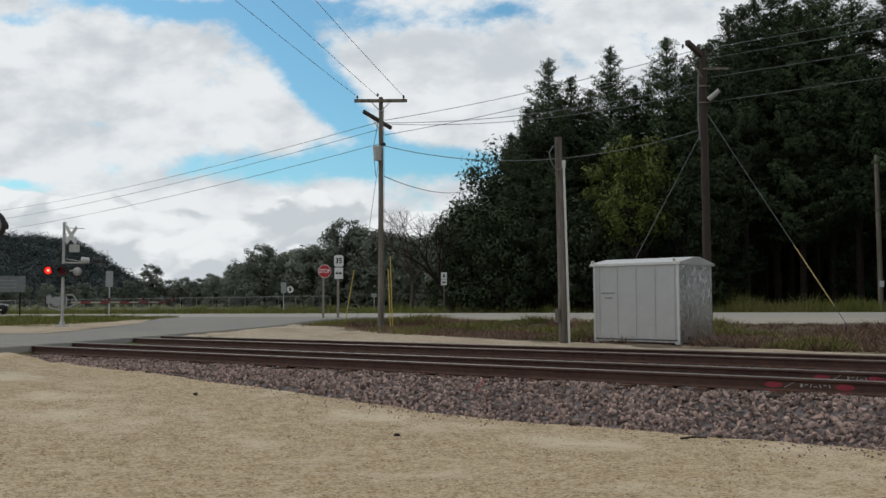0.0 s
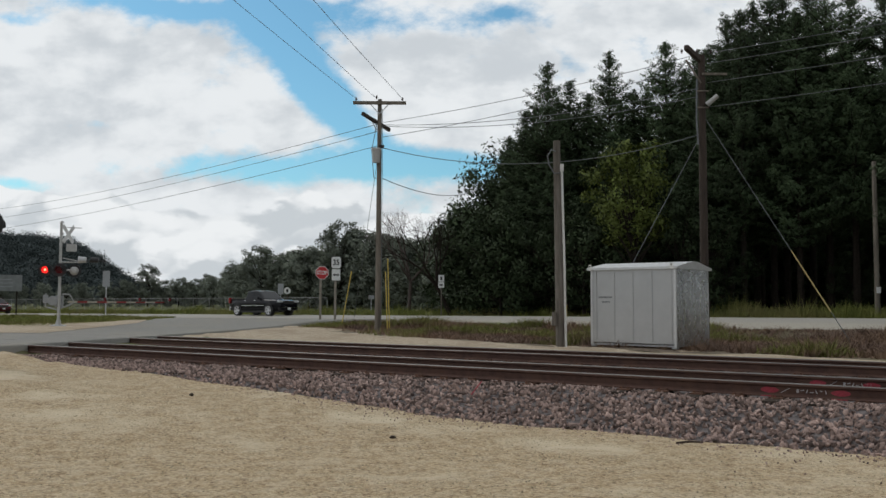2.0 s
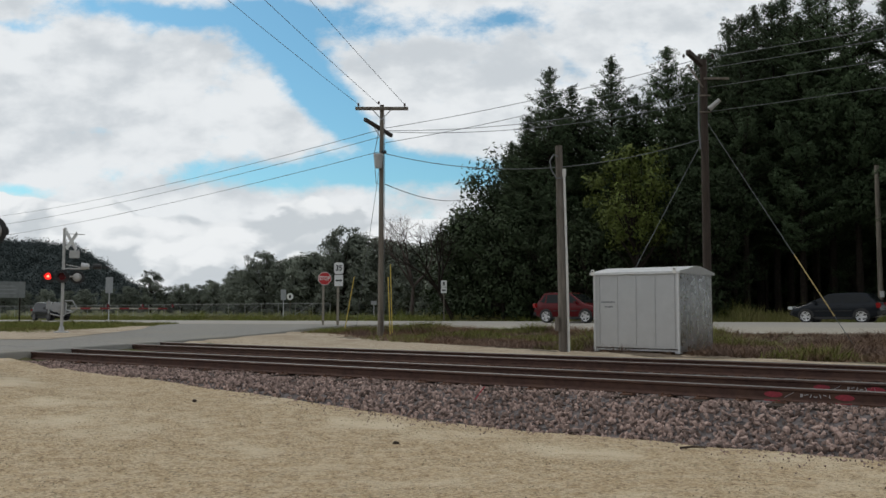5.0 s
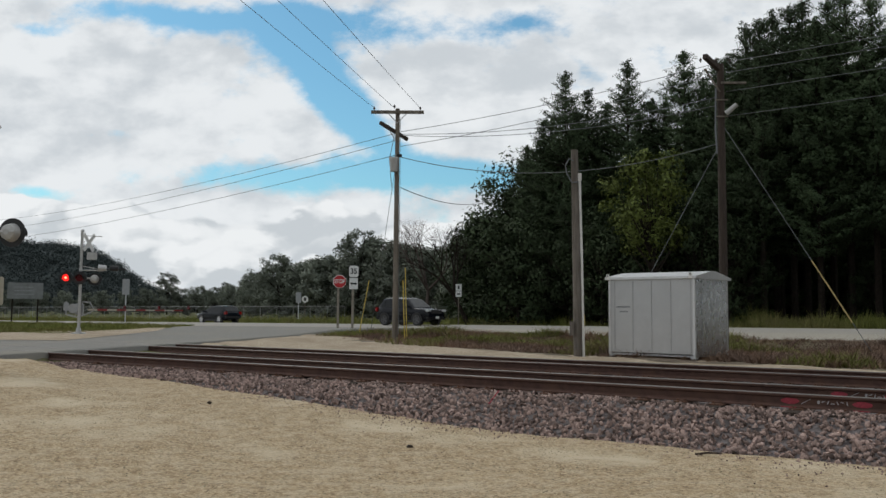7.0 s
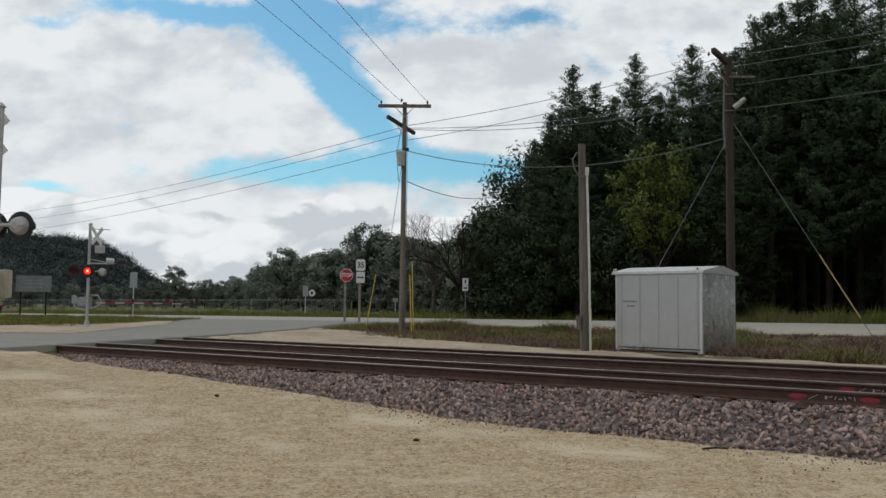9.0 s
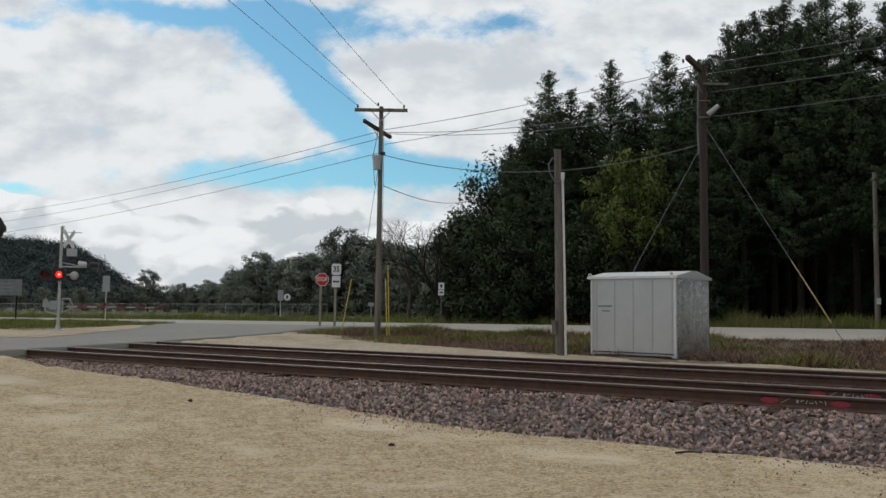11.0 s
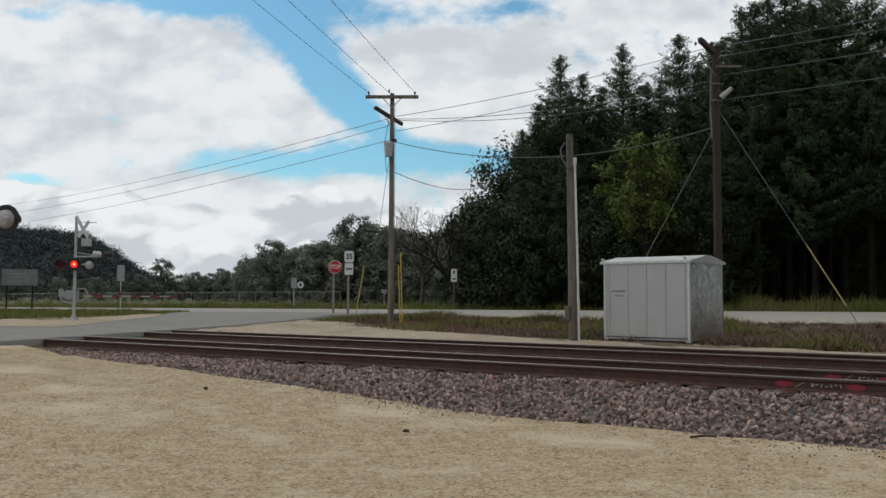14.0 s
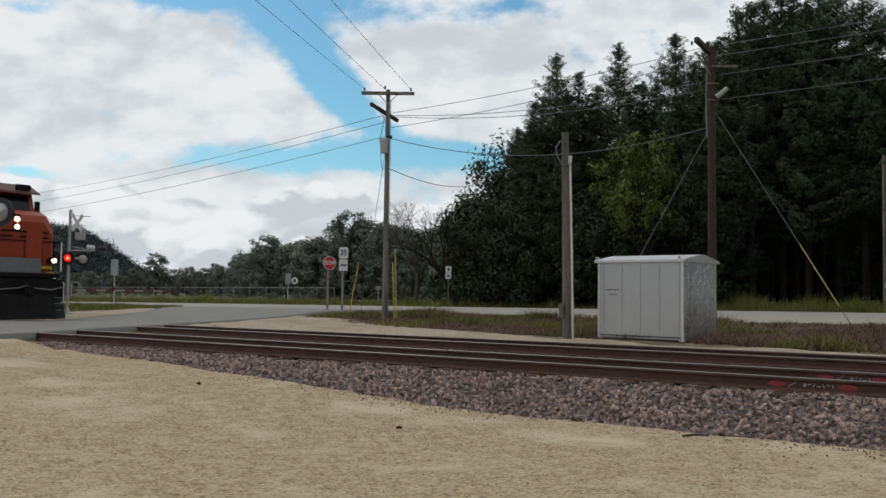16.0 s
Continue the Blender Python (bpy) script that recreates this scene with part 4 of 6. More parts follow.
def build_woods():
    rnd = random.Random(21)
    pines = []
    for i, (h, cf, sp) in enumerate(((20, 0.12, 3.4), (21, 0.22, 3.7), (19, 0.08, 3.2), (22, 0.30, 3.9))):
        tr, cr = pine_meshes(40 + i, h, cf, sp)
        pines.append((h, tr, cr.mesh("crown", [PINE_LEAF])))
    leafy = []
    for i, (h, w, low, mat) in enumerate(((9, 7.5, 0.6, LEAF_DARK), (7, 6.5, 0.3, LEAF_DARK), (11, 8.0, 1.2, LEAF_DARK), (11.5, 5.6, 4.8, LEAF_LIGHT))):
        tr, cr = broadleaf_meshes(60 + i, h, w, low, 0.26, 190, 0.85)
        leafy.append((h, tr, cr.mesh("crown", [mat])))

    def pine(x, d, top, k, label="tall dark green pine at the edge of the woods"):
        h, tr, cr = pines[k]
        b = spot(x, d)
        plant("pine_tree", b, tr, cr, label, rnd.uniform(0, 6.28), (top - b.z) / h, "pines")

    def leaf(x, d, height, k, label="dark leafy tree below the pines", name="leafy_tree", group="leafy trees"):
        h, tr, cr = leafy[k]
        plant(name, spot(x, d), tr, cr, label, rnd.uniform(0, 6.28), height / h, group)

    # front row, by the skyline that the trees draw: side, distance, height of the top
    for u, d, top, k in ((0.080, 71, 15.6, 2), (0.098, 68, 17.0, 0), (0.124, 66, 20.4, 1), (0.150, 68, 19.4, 0), (0.196, 66, 21.2, 1), (0.225, 66, 18.3, 2),
                         (0.262, 64, 21.4, 3), (0.284, 66, 19.8, 0), (0.312, 61, 20.3, 2), (0.350, 58, 21.8, 1), (0.385, 60, 23.4, 3), (0.415, 57, 21.6, 0), (0.450, 58, 23.8, 1), (0.48, 56, 22.6, 3),
                         (0.52, 56, 22.5, 2), (0.56, 58, 24, 1), (0.60, 54, 22, 0), (0.108, 69, 17.4, 2), (0.137, 69, 18.2, 2), (0.172, 68, 18.4, 0), (0.21, 68, 17.6, 0), (0.24, 67, 18.6, 2), (0.335, 62, 22.8, 2), (0.365, 63, 24.2, 0), (0.40, 62, 24.8, 2), (0.43, 62, 24.6, 1), (0.325, 60, 19.5, 0), (0.30, 63, 20.5, 0)):
        pine(u * d, d, top, k if u < 0.3 else 1 + 2 * (k % 2))
    # rows behind, so that the woods are deep
    for row in range(5):
        for i in range(12):
            u = 0.035 + i * 0.056 + rnd.uniform(-0.02, 0.02)
            d = 74 + row * 7 - 14 * max(0, u - 0.1) + rnd.uniform(-2, 2)
            rise = 0.115 + 0.11 * smooth01(0.05, 0.13, u) + 0.045 * smooth01(0.2, 0.3, u) + 0.065 * smooth01(0.29, 0.36, u)
            pine(u * d, d, 1.7 + d * rise * rnd.uniform(0.72, 0.92), rnd.randrange(4), "dark green pine deep in the woods")
    # the woods go on along the highway, out past the edge of the view
    for i in range(26):
        p = at_highway(7 - i * 2.9, 9 + (i % 3) * 5 + rnd.uniform(-1, 1))
        pine(p.x, p.y, 21 + rnd.uniform(-2, 3), i % 4, "tall dark pine in the woods along the highway")
    for i in range(64):                                   # the woods are closed at the back
        u = 0.015 + i * 0.0125
        d = 100 - 30 * u + 7 * (i % 2)
        leaf(u * d, d, 9.5 + (i % 3), 1, "dark leafy tree deep in the woods")
    for i in range(26):
        p = at_highway(-12 - i * 2.6, 15 + (i % 2) * 4)
        leaf(p.x, p.y, 8.5 + (i % 3), i % 3, "dark leafy thicket behind the pines")
    # leafy growth at the foot of the pines
    for u, d, hgt, k in ((0.045, 72, 8.5, 2), (0.07, 66, 8.0, 1), (0.10, 65, 7.0, 0), (0.13, 63, 7.5, 2), (0.165, 61, 8.0, 0), (0.20, 60, 7.2, 1), (0.24, 59, 9.5, 2), (0.275, 57, 8.2, 0),
                         (0.31, 57, 7.6, 2), (0.47, 58, 4.8, 0)):
        leaf(u * d, d, hgt, k)
    for i in range(34):                                   # thicket behind, below the crowns
        u = 0.05 + i * 0.018 + rnd.uniform(-0.008, 0.008)
        d = 76 - 26 * max(0, u) + rnd.uniform(-2, 3) + (14 if u > 0.3 else 0)
        leaf(u * d, d, 9.5 + rnd.uniform(-1, 2), i % 3, "dark leafy thicket under the pines")
    leaf(0.224 * 56.5, 56.5, 11.4, 3, "tree with yellow-green leaves before dark pines")
    # tall rounded trees where the woods end
    for u, d, hgt, k in ((0.034, 76, 8.2, 1), (0.062, 74, 11.6, 0), (0.082, 73, 14.2, 0), (0.100, 75, 15.6, 2), (0.055, 82, 10.0, 1)):
        leaf(u * d, d, hgt, k, "tall dark rounded tree at the end of the woods")
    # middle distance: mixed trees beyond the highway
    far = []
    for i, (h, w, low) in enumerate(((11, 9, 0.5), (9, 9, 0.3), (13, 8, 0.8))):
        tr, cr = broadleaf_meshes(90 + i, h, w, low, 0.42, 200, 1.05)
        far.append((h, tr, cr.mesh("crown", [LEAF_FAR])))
    for u, d, top, k in ((-0.335, 215, 12.2, 2), (-0.225, 190, 10.5, 1), (-0.205, 178, 14.0, 0), (-0.185, 182, 13.0, 2), (-0.165, 176, 12.6, 0), (-0.15, 170, 13.2, 1), (-0.135, 172, 13.0, 0), (-0.122, 168, 15.0, 2), (-0.115, 160, 17.6, 2),
                         (-0.10, 166, 15.5, 0), (-0.088, 160, 15.8, 1), (-0.072, 158, 15.0, 0), (-0.055, 150, 14.0, 1), (-0.04, 140, 12.8, 0), (-0.02, 120, 11.4, 1), (0.0, 108, 11.5, 0), (0.02, 98, 11.8, 2), (0.035, 92, 12.2, 0),
                         (-0.24, 205, 9.5, 0), (-0.26, 210, 9.0, 1), (-0.28, 214, 8.6, 0), (-0.30, 220, 8.8, 1), (-0.32, 222, 8.4, 0), (-0.36, 218, 8.2, 1), (-0.385, 212, 7.6, 0), (-0.41, 215, 7.4, 1), (-0.43, 208, 7.0, 0), (-0.455, 205, 7.2, 1),
                         (-0.48, 205, 7.0, 0), (-0.505, 205, 7.2, 1), (-0.53, 200, 7.4, 0), (-0.56, 200, 7.5, 1), (-0.59, 196, 8, 0)):
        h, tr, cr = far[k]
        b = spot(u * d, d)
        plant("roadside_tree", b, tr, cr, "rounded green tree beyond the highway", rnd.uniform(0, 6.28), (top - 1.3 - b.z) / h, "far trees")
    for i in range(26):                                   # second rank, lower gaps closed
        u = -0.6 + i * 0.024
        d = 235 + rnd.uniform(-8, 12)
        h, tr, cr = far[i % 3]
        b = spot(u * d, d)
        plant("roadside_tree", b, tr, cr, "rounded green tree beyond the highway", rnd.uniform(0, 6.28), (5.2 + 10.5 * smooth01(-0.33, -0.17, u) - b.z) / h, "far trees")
    # unseen trees added behind the gravel lot, to darken reflections and front light
    for i in range(34):
        az = radians(78 + i * 4.1)
        d = 62 + 9 * (i % 3)
        h, tr, cr = far[i % 3]
        plant("roadside_tree", spot(d * math.sin(az), d * math.cos(az)), tr, cr, "unseen green tree added behind the gravel lot to darken reflections", i * 1.3, 13 / h, "far trees")
    # bare tree
    g = Shape()
    r2 = random.Random(5)

    def limb(a, d, l, r, depth):
        b = a + d * l
        g.rod(a, b, r, r * 0.68, 6 if depth < 3 else 4, caps=False)
        if depth < 7:
            for _ in range(4 if not depth else 3 if depth in (2, 3) else 2):
                nd = (d + Vector((r2.gauss(0, 0.42), r2.gauss(0, 0.42), r2.gauss(0.08, 0.3)))).normalized()
                limb(b, nd, l * r2.uniform(0.6, 0.8), r * 0.6, depth + 1)
    b = spot(-2.8, 78)
    limb(Vector((0, 0, -0.1)), Vector((0.05, 0, 1)), 2.9, 0.20, 0)
    t = thing("bare_tree", Matrix.Translation(b), "bare grey tree with leafless twigs beside the woods", "tree")
    part("limb_work", g, DEAD_WOOD, t)
    g = Shape()
    limb(Vector((0, 0, -0.1)), Vector((-0.5, 0, 1)).normalized(), 2.7, 0.20, 0)
    t = thing("bare_tree", Matrix.Translation(spot(0.9, 69.5)), "bare dark tree with drooping twigs beside the woods", "tree")
    part("limb_work", g, BARK, t)
    # wooded hill
    g, can = Shape(), Shape()
    rh = random.Random(9)

    def hill(u):
        """Crest height by side, as seen past the crossing."""
        return 32 * (1 - smooth01(-0.445, -0.31, u)) + 5 * (1 - smooth01(-0.6, -0.42, u)) + 5 * math.exp(-((u + 0.22) / 0.1) ** 2) + 1.5
    us = [-1.2 + i * 0.02 for i in range(62)]
    ds = [330 + 17 * i for i in range(14)]
    w = len(ds)
    vs = [(u * d, d, 0.8 + hill(u) * math.sin(math.pi * min(1, (d - 330) / 340))) for u in us for d in ds]
    g.add(vs, [(i * w + j, (i + 1) * w + j, (i + 1) * w + j + 1, i * w + j + 1) for i in range(len(us) - 1) for j in range(w - 1)])
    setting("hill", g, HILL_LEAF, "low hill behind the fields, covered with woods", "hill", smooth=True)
    for i in range(4200):
        u, d = rh.uniform(-1.1, 0.0), rh.uniform(325, 520)
        if u > -0.2 and rh.random() < 0.6:
            continue
        z = 0.8 + hill(u) * math.sin(math.pi * min(1, max(0, (d - 330) / 340)))
        r = rh.uniform(2.0, 4.2)
        for k in range(3):
            blade_cluster(can, Vector((u * d + rh.gauss(0, r * 0.5), d + rh.gauss(0, r * 0.5), z + r * rh.uniform(0.2, 1.05))), r * 0.9, 24, 1.0, rh, 0.8, up=0.3)
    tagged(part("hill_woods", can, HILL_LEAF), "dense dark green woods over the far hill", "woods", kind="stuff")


build_woods()


def build_grass():
    rnd = random.Random(31)

    def tufts(name, label, mat, count, place, hgt, wid, blades=5, spread=0.35):
        g = Shape()
        v, f = [], []
        for _ in range(count):
            p = place()
            if p is None:
                continue
            z = ground_z(p.x, p.y) - 0.02
            k2 = rnd.uniform(0.6, 1.3) * (0.7 + 2.0 * max(0.0, noise.noise((p.x * 0.45, p.y * 0.45, 7))) + 0.5 * max(0.0, noise.noise((p.x * 1.6, p.y * 1.6, 3))))
            for _ in range(blades):
                b = Vector((p.x + rnd.gauss(0, wid * 1.5), p.y + rnd.gauss(0, wid * 1.5), z))
                lean = Vector((rnd.gauss(0, spread), rnd.gauss(0, spread), 1)) * hgt * k2 * rnd.uniform(0.6, 1.2)
                side = Vector((rnd.gauss(0, 1), rnd.gauss(0, 1), 0)).normalized() * wid * rnd.uniform(0.25, 0.5)
                n = len(v)
                v += [b - side, b + side, b + lean]
                f.append((n, n + 1, n + 2))
        g.add(v, f)
        tagged(part(name, g, mat), label, "grass", kind="stuff")

    def weed_place():
        s, h = rnd.uniform(-28, 34), rnd.uniform(-21.5, -7.9)
        p = at_highway(s, h)
        q = p.dot(T_NOR) - T_OFF
        ts = p.dot(T_DIR)
        edge = 9.2 + 3.1 * smooth01(0, 8, ts) + 4.5 * smooth01(14, 24, ts)
        if q < edge - 2.0 * rnd.random() ** 2 or (p - ROAD_A).dot(Vector((-ROAD_DIR.y, ROAD_DIR.x, 0))) > -1.0 - 2.2 * smooth01(40, 50, p.y):
            return None
        return p
    def rust_place():
        p = weed_place()
        return p if p is not None and noise.noise((p.x * 0.4, p.y * 0.4, 4.5)) > 0.08 else None
    tufts("ditch_weeds", "dry brown and green weeds in the ditch beside the highway", WEEDS, 36000, weed_place, 0.21, 0.05, 7, 0.8)
    tufts("rust_weeds", "rust-brown dry weed patches in the ditch", RUST_WEEDS, 16000, rust_place, 0.20, 0.05, 6, 0.9)

    def green_place():
        p = weed_place()
        return p if p is not None and noise.noise((p.x * 0.28, p.y * 0.28, 1.5)) > 0.14 - 0.55 * (1 - smooth01(1.5, 4.5, (p - Vector((3.0, 34.0, 0))).length)) else None
    tufts("ditch_grass", "green grass patches among the ditch weeds", GRASS, 52000, green_place, 0.27, 0.06, 6, 0.7)

    def verge_place():
        s, h = rnd.uniform(-40, 130), 6.6 + abs(rnd.gauss(0, 5))
        return at_highway(s, h)
    tufts("verge_grass", "uncut green grass on the far side of the highway", GRASS, 9000, verge_place, 0.45, 0.07, 5)

    def island_place():
        x, d = rnd.uniform(-46, -16.5), rnd.uniform(36, 76)
        p = Vector((x, d, 0))
        h = p.dot(H_NOR) - H_OFF
        q = p.dot(T_NOR) - T_OFF
        if h > -8.2 or q < 9.5:
            return None
        w = (p - ROAD_A).dot(Vector((-ROAD_DIR.y, ROAD_DIR.x, 0)))
        if w < 9.2 + 0.255 * max(0.0, d - 35) + 0.35 * noise.noise((x * 0.6, d * 0.6, 0)):
            return None
        return p
    tufts("island_grass", "tall uncut green grass between side road and highway", GRASS, 18000, island_place, 0.17, 0.06, 6, 0.6)

    def wood_edge():
        s, h = rnd.uniform(-36, 22), rnd.uniform(7.0, 11.5)
        return at_highway(s, h)
    tufts("wood_edge_grass", "tall grass at the edge of the woods", GRASS, 6000, wood_edge, 0.75, 0.07, 5)

    # pebbles on the lot, a stick of driftwood and larger dark stones
    g = Shape()
    for _ in range(15000):
        d = rnd.uniform(5.5, 15)
        x = rnd.uniform(-0.55, 0.6) * d
        p = Vector((x, d, 0))
        if p.dot(T_NOR) - T_OFF > -1.9:
            continue
        r = rnd.choice((0.006, 0.008, 0.010, 0.013))
        z = ground_z(x, d) + 0.035 + 0.035 * noise.noise((x * 0.35, d * 0.5, 0)) + 0.02 * noise.noise((x * 1.3, d * 1.3, 4))
        pts = [Vector((x, d, z)) + Vector((rnd.uniform(0.7, 1.2) * r * a, rnd.uniform(0.7, 1.2) * r * b, rnd.uniform(0.5, 0.9) * r * c)) for a, b, c in ((1, 0, 0), (0, 1, 0), (-1, 0, 0), (0, -1, 0), (0, 0, 1), (0, 0, -0.6))]
        g.add(pts, [(0, 1, 4), (1, 2, 4), (2, 3, 4), (3, 0, 4), (1, 0, 5), (2, 1, 5), (3, 2, 5), (0, 3, 5)])
    tagged(part("pebbles", g, PEBBLE), "scattered small brown pebbles on the gravel lot", "pebbles", kind="stuff")
    for x, d, r in ((-0.57, 10.75, 0.035), (2.55, 11.3, 0.03), (-3.9, 13.8, 0.03), (3.35, 10.7, 0.025)):
        g = Shape()
        bm = bmesh.new()
        bmesh.ops.create_icosphere(bm, subdivisions=2, radius=1)
        pts = [v.co * r * (1 + 0.35 * noise.noise(v.co * 1.7 + Vector((x, d, 0)))) for v in bm.verts]
        g.add([(p.x * 1.2, p.y, p.z * 0.8) for p in pts], [[v.index for v in f.verts] for f in bm.faces])
        bm.free()
        z = ground_z(x, d) + 0.05
        tagged(part("stone", g, TIE_WOOD, m=Matrix.Translation((x, d, z))), "single dark stone on the gravel lot", "stone", "loose dark stones")
    for x, d, l, a in ((1.85, 11.75, 0.30, -8), (3.0, 10.55, 0.34, 12)):
        z = ground_z(x, d) + 0.055
        g = Shape().rod((-l / 2, 0, 0), (0, 0.01, 0.01), 0.012, 0.014, 7).rod((0, 0.01, 0.01), (l / 2, -0.01, 0), 0.014, 0.008, 7)
        tagged(part("stick", g, TIE_WOOD, m=pose(x, d, z, 0, 0, a)), "short dark stick lying on the gravel", "stick", "loose sticks")


build_grass()


# ---- signals, signs and fence ----
LAMP_LIT = material("lit_red_lens", (0.5, 0.01, 0.01), 0.3, emit=(1.0, 0.02, 0.015), emit_strength=1.3)
LAMP_CORE = material("lit_lens_core", (0.9, 0.3, 0.2), 0.3, emit=(1.0, 0.22, 0.12), emit_strength=3.0)
LAMP_DARK = material("unlit_red_lens", (0.10, 0.006, 0.008), 0.2, vary=0.15, scale=20)


def disc(c, r, thick, n=24, axis="y"):
    c = Vector(c)
    return Shape().rod(c - Vector((0, thick / 2, 0)), c + Vector((0, thick / 2, 0)), r, r, n)


def lamp(parent, x, z, facing, y=0.0, rim=0.29):
    """A flashing lamp: black background disc, hood, pale housing and a lens that turns. facing: -1 to the camera, 1 away."""
    head = new("lamp_head")
    head.parent = parent
    head.matrix_basis = pose(x, y, z, 0, 0, 0 if facing < 0 else 180)
    tagged(head, "crossing lamp on a black disc")
    part("background", disc((0, 0, 0), rim, 0.02), BLACK, head)
    part("housing", Shape().rod((0, 0.01, 0), (0, 0.16, 0), 0.19, 0.15, 18).rod((0, 0.16, 0), (0, 0.20, 0), 0.15, 0.06, 18), SILVER_PAINT, head, "pale domed lamp housing", smooth=False)
    hood = Shape()
    for i in range(10):
        a0, a1 = radians(-20 + i * 22), radians(-20 + (i + 1) * 22)
        p = [(math.cos(a) * 0.16, yy, math.sin(a) * 0.16) for a in (a0, a1) for yy in (-0.01, -0.26)]
        hood.add(p, [(0, 1, 3, 2), (2, 3, 1, 0)])
    part("hood", hood, BLACK, head)
    lens = Shape()
    lens.rod((0, -0.018, 0), (0, 0, 0), 0.148, 0.15, 20, 0)
    lens.rod((0, -0.024, 0), (0, -0.017, 0), 0.055, 0.055, 16, 1)
    lens.rod((0, 0, 0), (0, 0.018, 0), 0.15, 0.148, 20, 2)
    rotor = part("lens", lens, [LAMP_LIT, LAMP_CORE, LAMP_DARK], head, "red lens, lit or dark by turns", m=pose(0, -0.045, 0))
    return rotor


def crossing_signal(name, base, turn, height, label, arm_len, arm_turn, lens_list, extras=True, gz=1.12):
    sig = thing(name, Matrix.Translation(base) @ Matrix.Rotation(radians(turn), 4, "Z"), label, "crossing signal", "crossing signals")
    part("foundation", Shape().box((0, 0, 0.03), (0.55, 0.55, 0.12), bevel=0.02), GALV, sig)
    part("mast", Shape().rod((0, 0, 0.05), (0, 0, height), 0.065, 0.06, 14), SILVER_PAINT, sig)
    part("mast_base", Shape().rod((0, 0, 0.08), (0, 0, 0.30), 0.13, 0.09, 14), SILVER_PAINT, sig)
    lz = height * 0.545
    part("lamp_crossarm", Shape().rod((-0.62, 0.02, lz), (0.62, 0.02, lz), 0.035, n=8).box((0, 0, lz), (0.2, 0.2, 0.16), bevel=0.02), SILVER_PAINT, sig)
    lens_list.append((lamp(sig, -0.57 if extras else -0.44, lz, -1, -0.14), 0))
    lens_list.append((lamp(sig, 0.0 if extras else 0.16, lz, -1, -0.16), 1))
    lamp(sig, 0.56 if extras else 0.72, lz - (0.03 if extras else 0.09), 1, 0.12, 0.29 if extras else 0.25)
    # crossbuck, seen nearly edge on
    cb = Matrix.Rotation(radians(66), 4, "Z")
    for a in (45, -45):
        b = part("crossbuck_board", Shape().box((0, -0.1 if a > 0 else -0.13, 0), (1.05, 0.02, 0.19), m=Matrix.Rotation(radians(a), 4, "Y"), bevel=0.006), SIGN_WHITE, sig)
        b.matrix_basis = Matrix.Translation((0.20, 0, height - 0.50)) @ cb
    part("bell", Shape().rod((0.02, 0, height), (0.02, 0, height + 0.08), 0.11, 0.04, 14), SILVER_PAINT, sig)
    # bracket frame and side lights
    part("bracket", Shape().rod((0, -0.05, height * 0.62), (0.95, -0.05, height * 0.62), 0.03, n=8).rod((0.1, -0.05, height * 0.66), (0.9, -0.05, height * 0.625), 0.02, n=6).box((0.45, -0.05, height * 0.76), (0.42, 0.12, 0.34), bevel=0.02), SILVER_PAINT, sig)
    part("sign_stay", Shape().rod((0.1, -0.05, height - 0.20), (0.85, -0.05, height - 0.22), 0.018, n=6), SILVER_PAINT, sig)
    if extras:
        for x, d in ((0.95, -1), (1.45, 1)):
            part("side_light", Shape().rod((x - 0.2, -0.05, height * 0.645), (x + 0.12, -0.05, height * 0.645), 0.16 if d < 0 else 0.12, 0.12, 12), BLACK if d > 0 else GALV, sig)
        part("side_light_arm", Shape().rod((0.8, -0.05, height * 0.635), (1.9, -0.05, height * 0.635), 0.03, n=6), BLACK, sig)
    # gate machine with counterweights
    gm = part("gate_machine", Shape().box((-0.05, 0.25, gz), (0.32, 0.30, 0.50) if extras else (0.42, 0.34, 0.62), bevel=0.03), BEIGE if not extras else SIGN_BACK, sig)
    part("counterweight", Shape().rod((-0.26 if extras else -0.1, -0.02, gz + 0.02), (-0.26 if extras else -0.1, 0.06, gz + 0.02), 0.21 if extras else 0.27, 0.21 if extras else 0.27, 20).box((-0.55 if extras else -0.17, 0.02, gz + 0.10), (0.22, 0.10, 0.36) if extras else (0.42, 0.16, 0.56), bevel=0.02), SIGN_BACK if extras else BEIGE, sig, "grey counterweight plates")
    part("gate_support", Shape().tube([(-0.5 if extras else -0.2, 0, gz - 0.26), (-0.1, 0, gz - 0.36), (0.35, 0, gz - 0.2), (0.62, 0, gz - 0.05), (0.42, 0, gz + 0.30), (0.1, 0, gz + 0.30)], 0.03, 8).rod((-0.55 if extras else -0.2, 0, gz + 0.35), (-0.55 if extras else -0.2, 0, gz - 0.25), 0.03), SIGN_BACK, sig)
    # lowered arm
    arm = new("gate_arm")
    arm.parent = sig
    arm.matrix_basis = pose(0.35, 0.0, gz - 0.03, 0, 0, arm_turn)
    tagged(arm, "lowered red and white gate arm")
    n = int(arm_len / 0.405)
    for i in range(n):
        part("stripe", Shape().box((0.405 * (i + 0.5), 0, 0.0), (0.404, 0.03, 0.085 - 0.035 * i / n)), ARM_WHITE if i % 2 == 0 else ARM_RED, arm)
    for x in (arm_len * 0.35, arm_len * 0.68, arm_len * 0.97):
        part("arm_lamp", Shape().rod((x, 0, 0.05), (x, 0, 0.20), 0.07, 0.05, 10), LAMP_DARK, arm)
    return sig


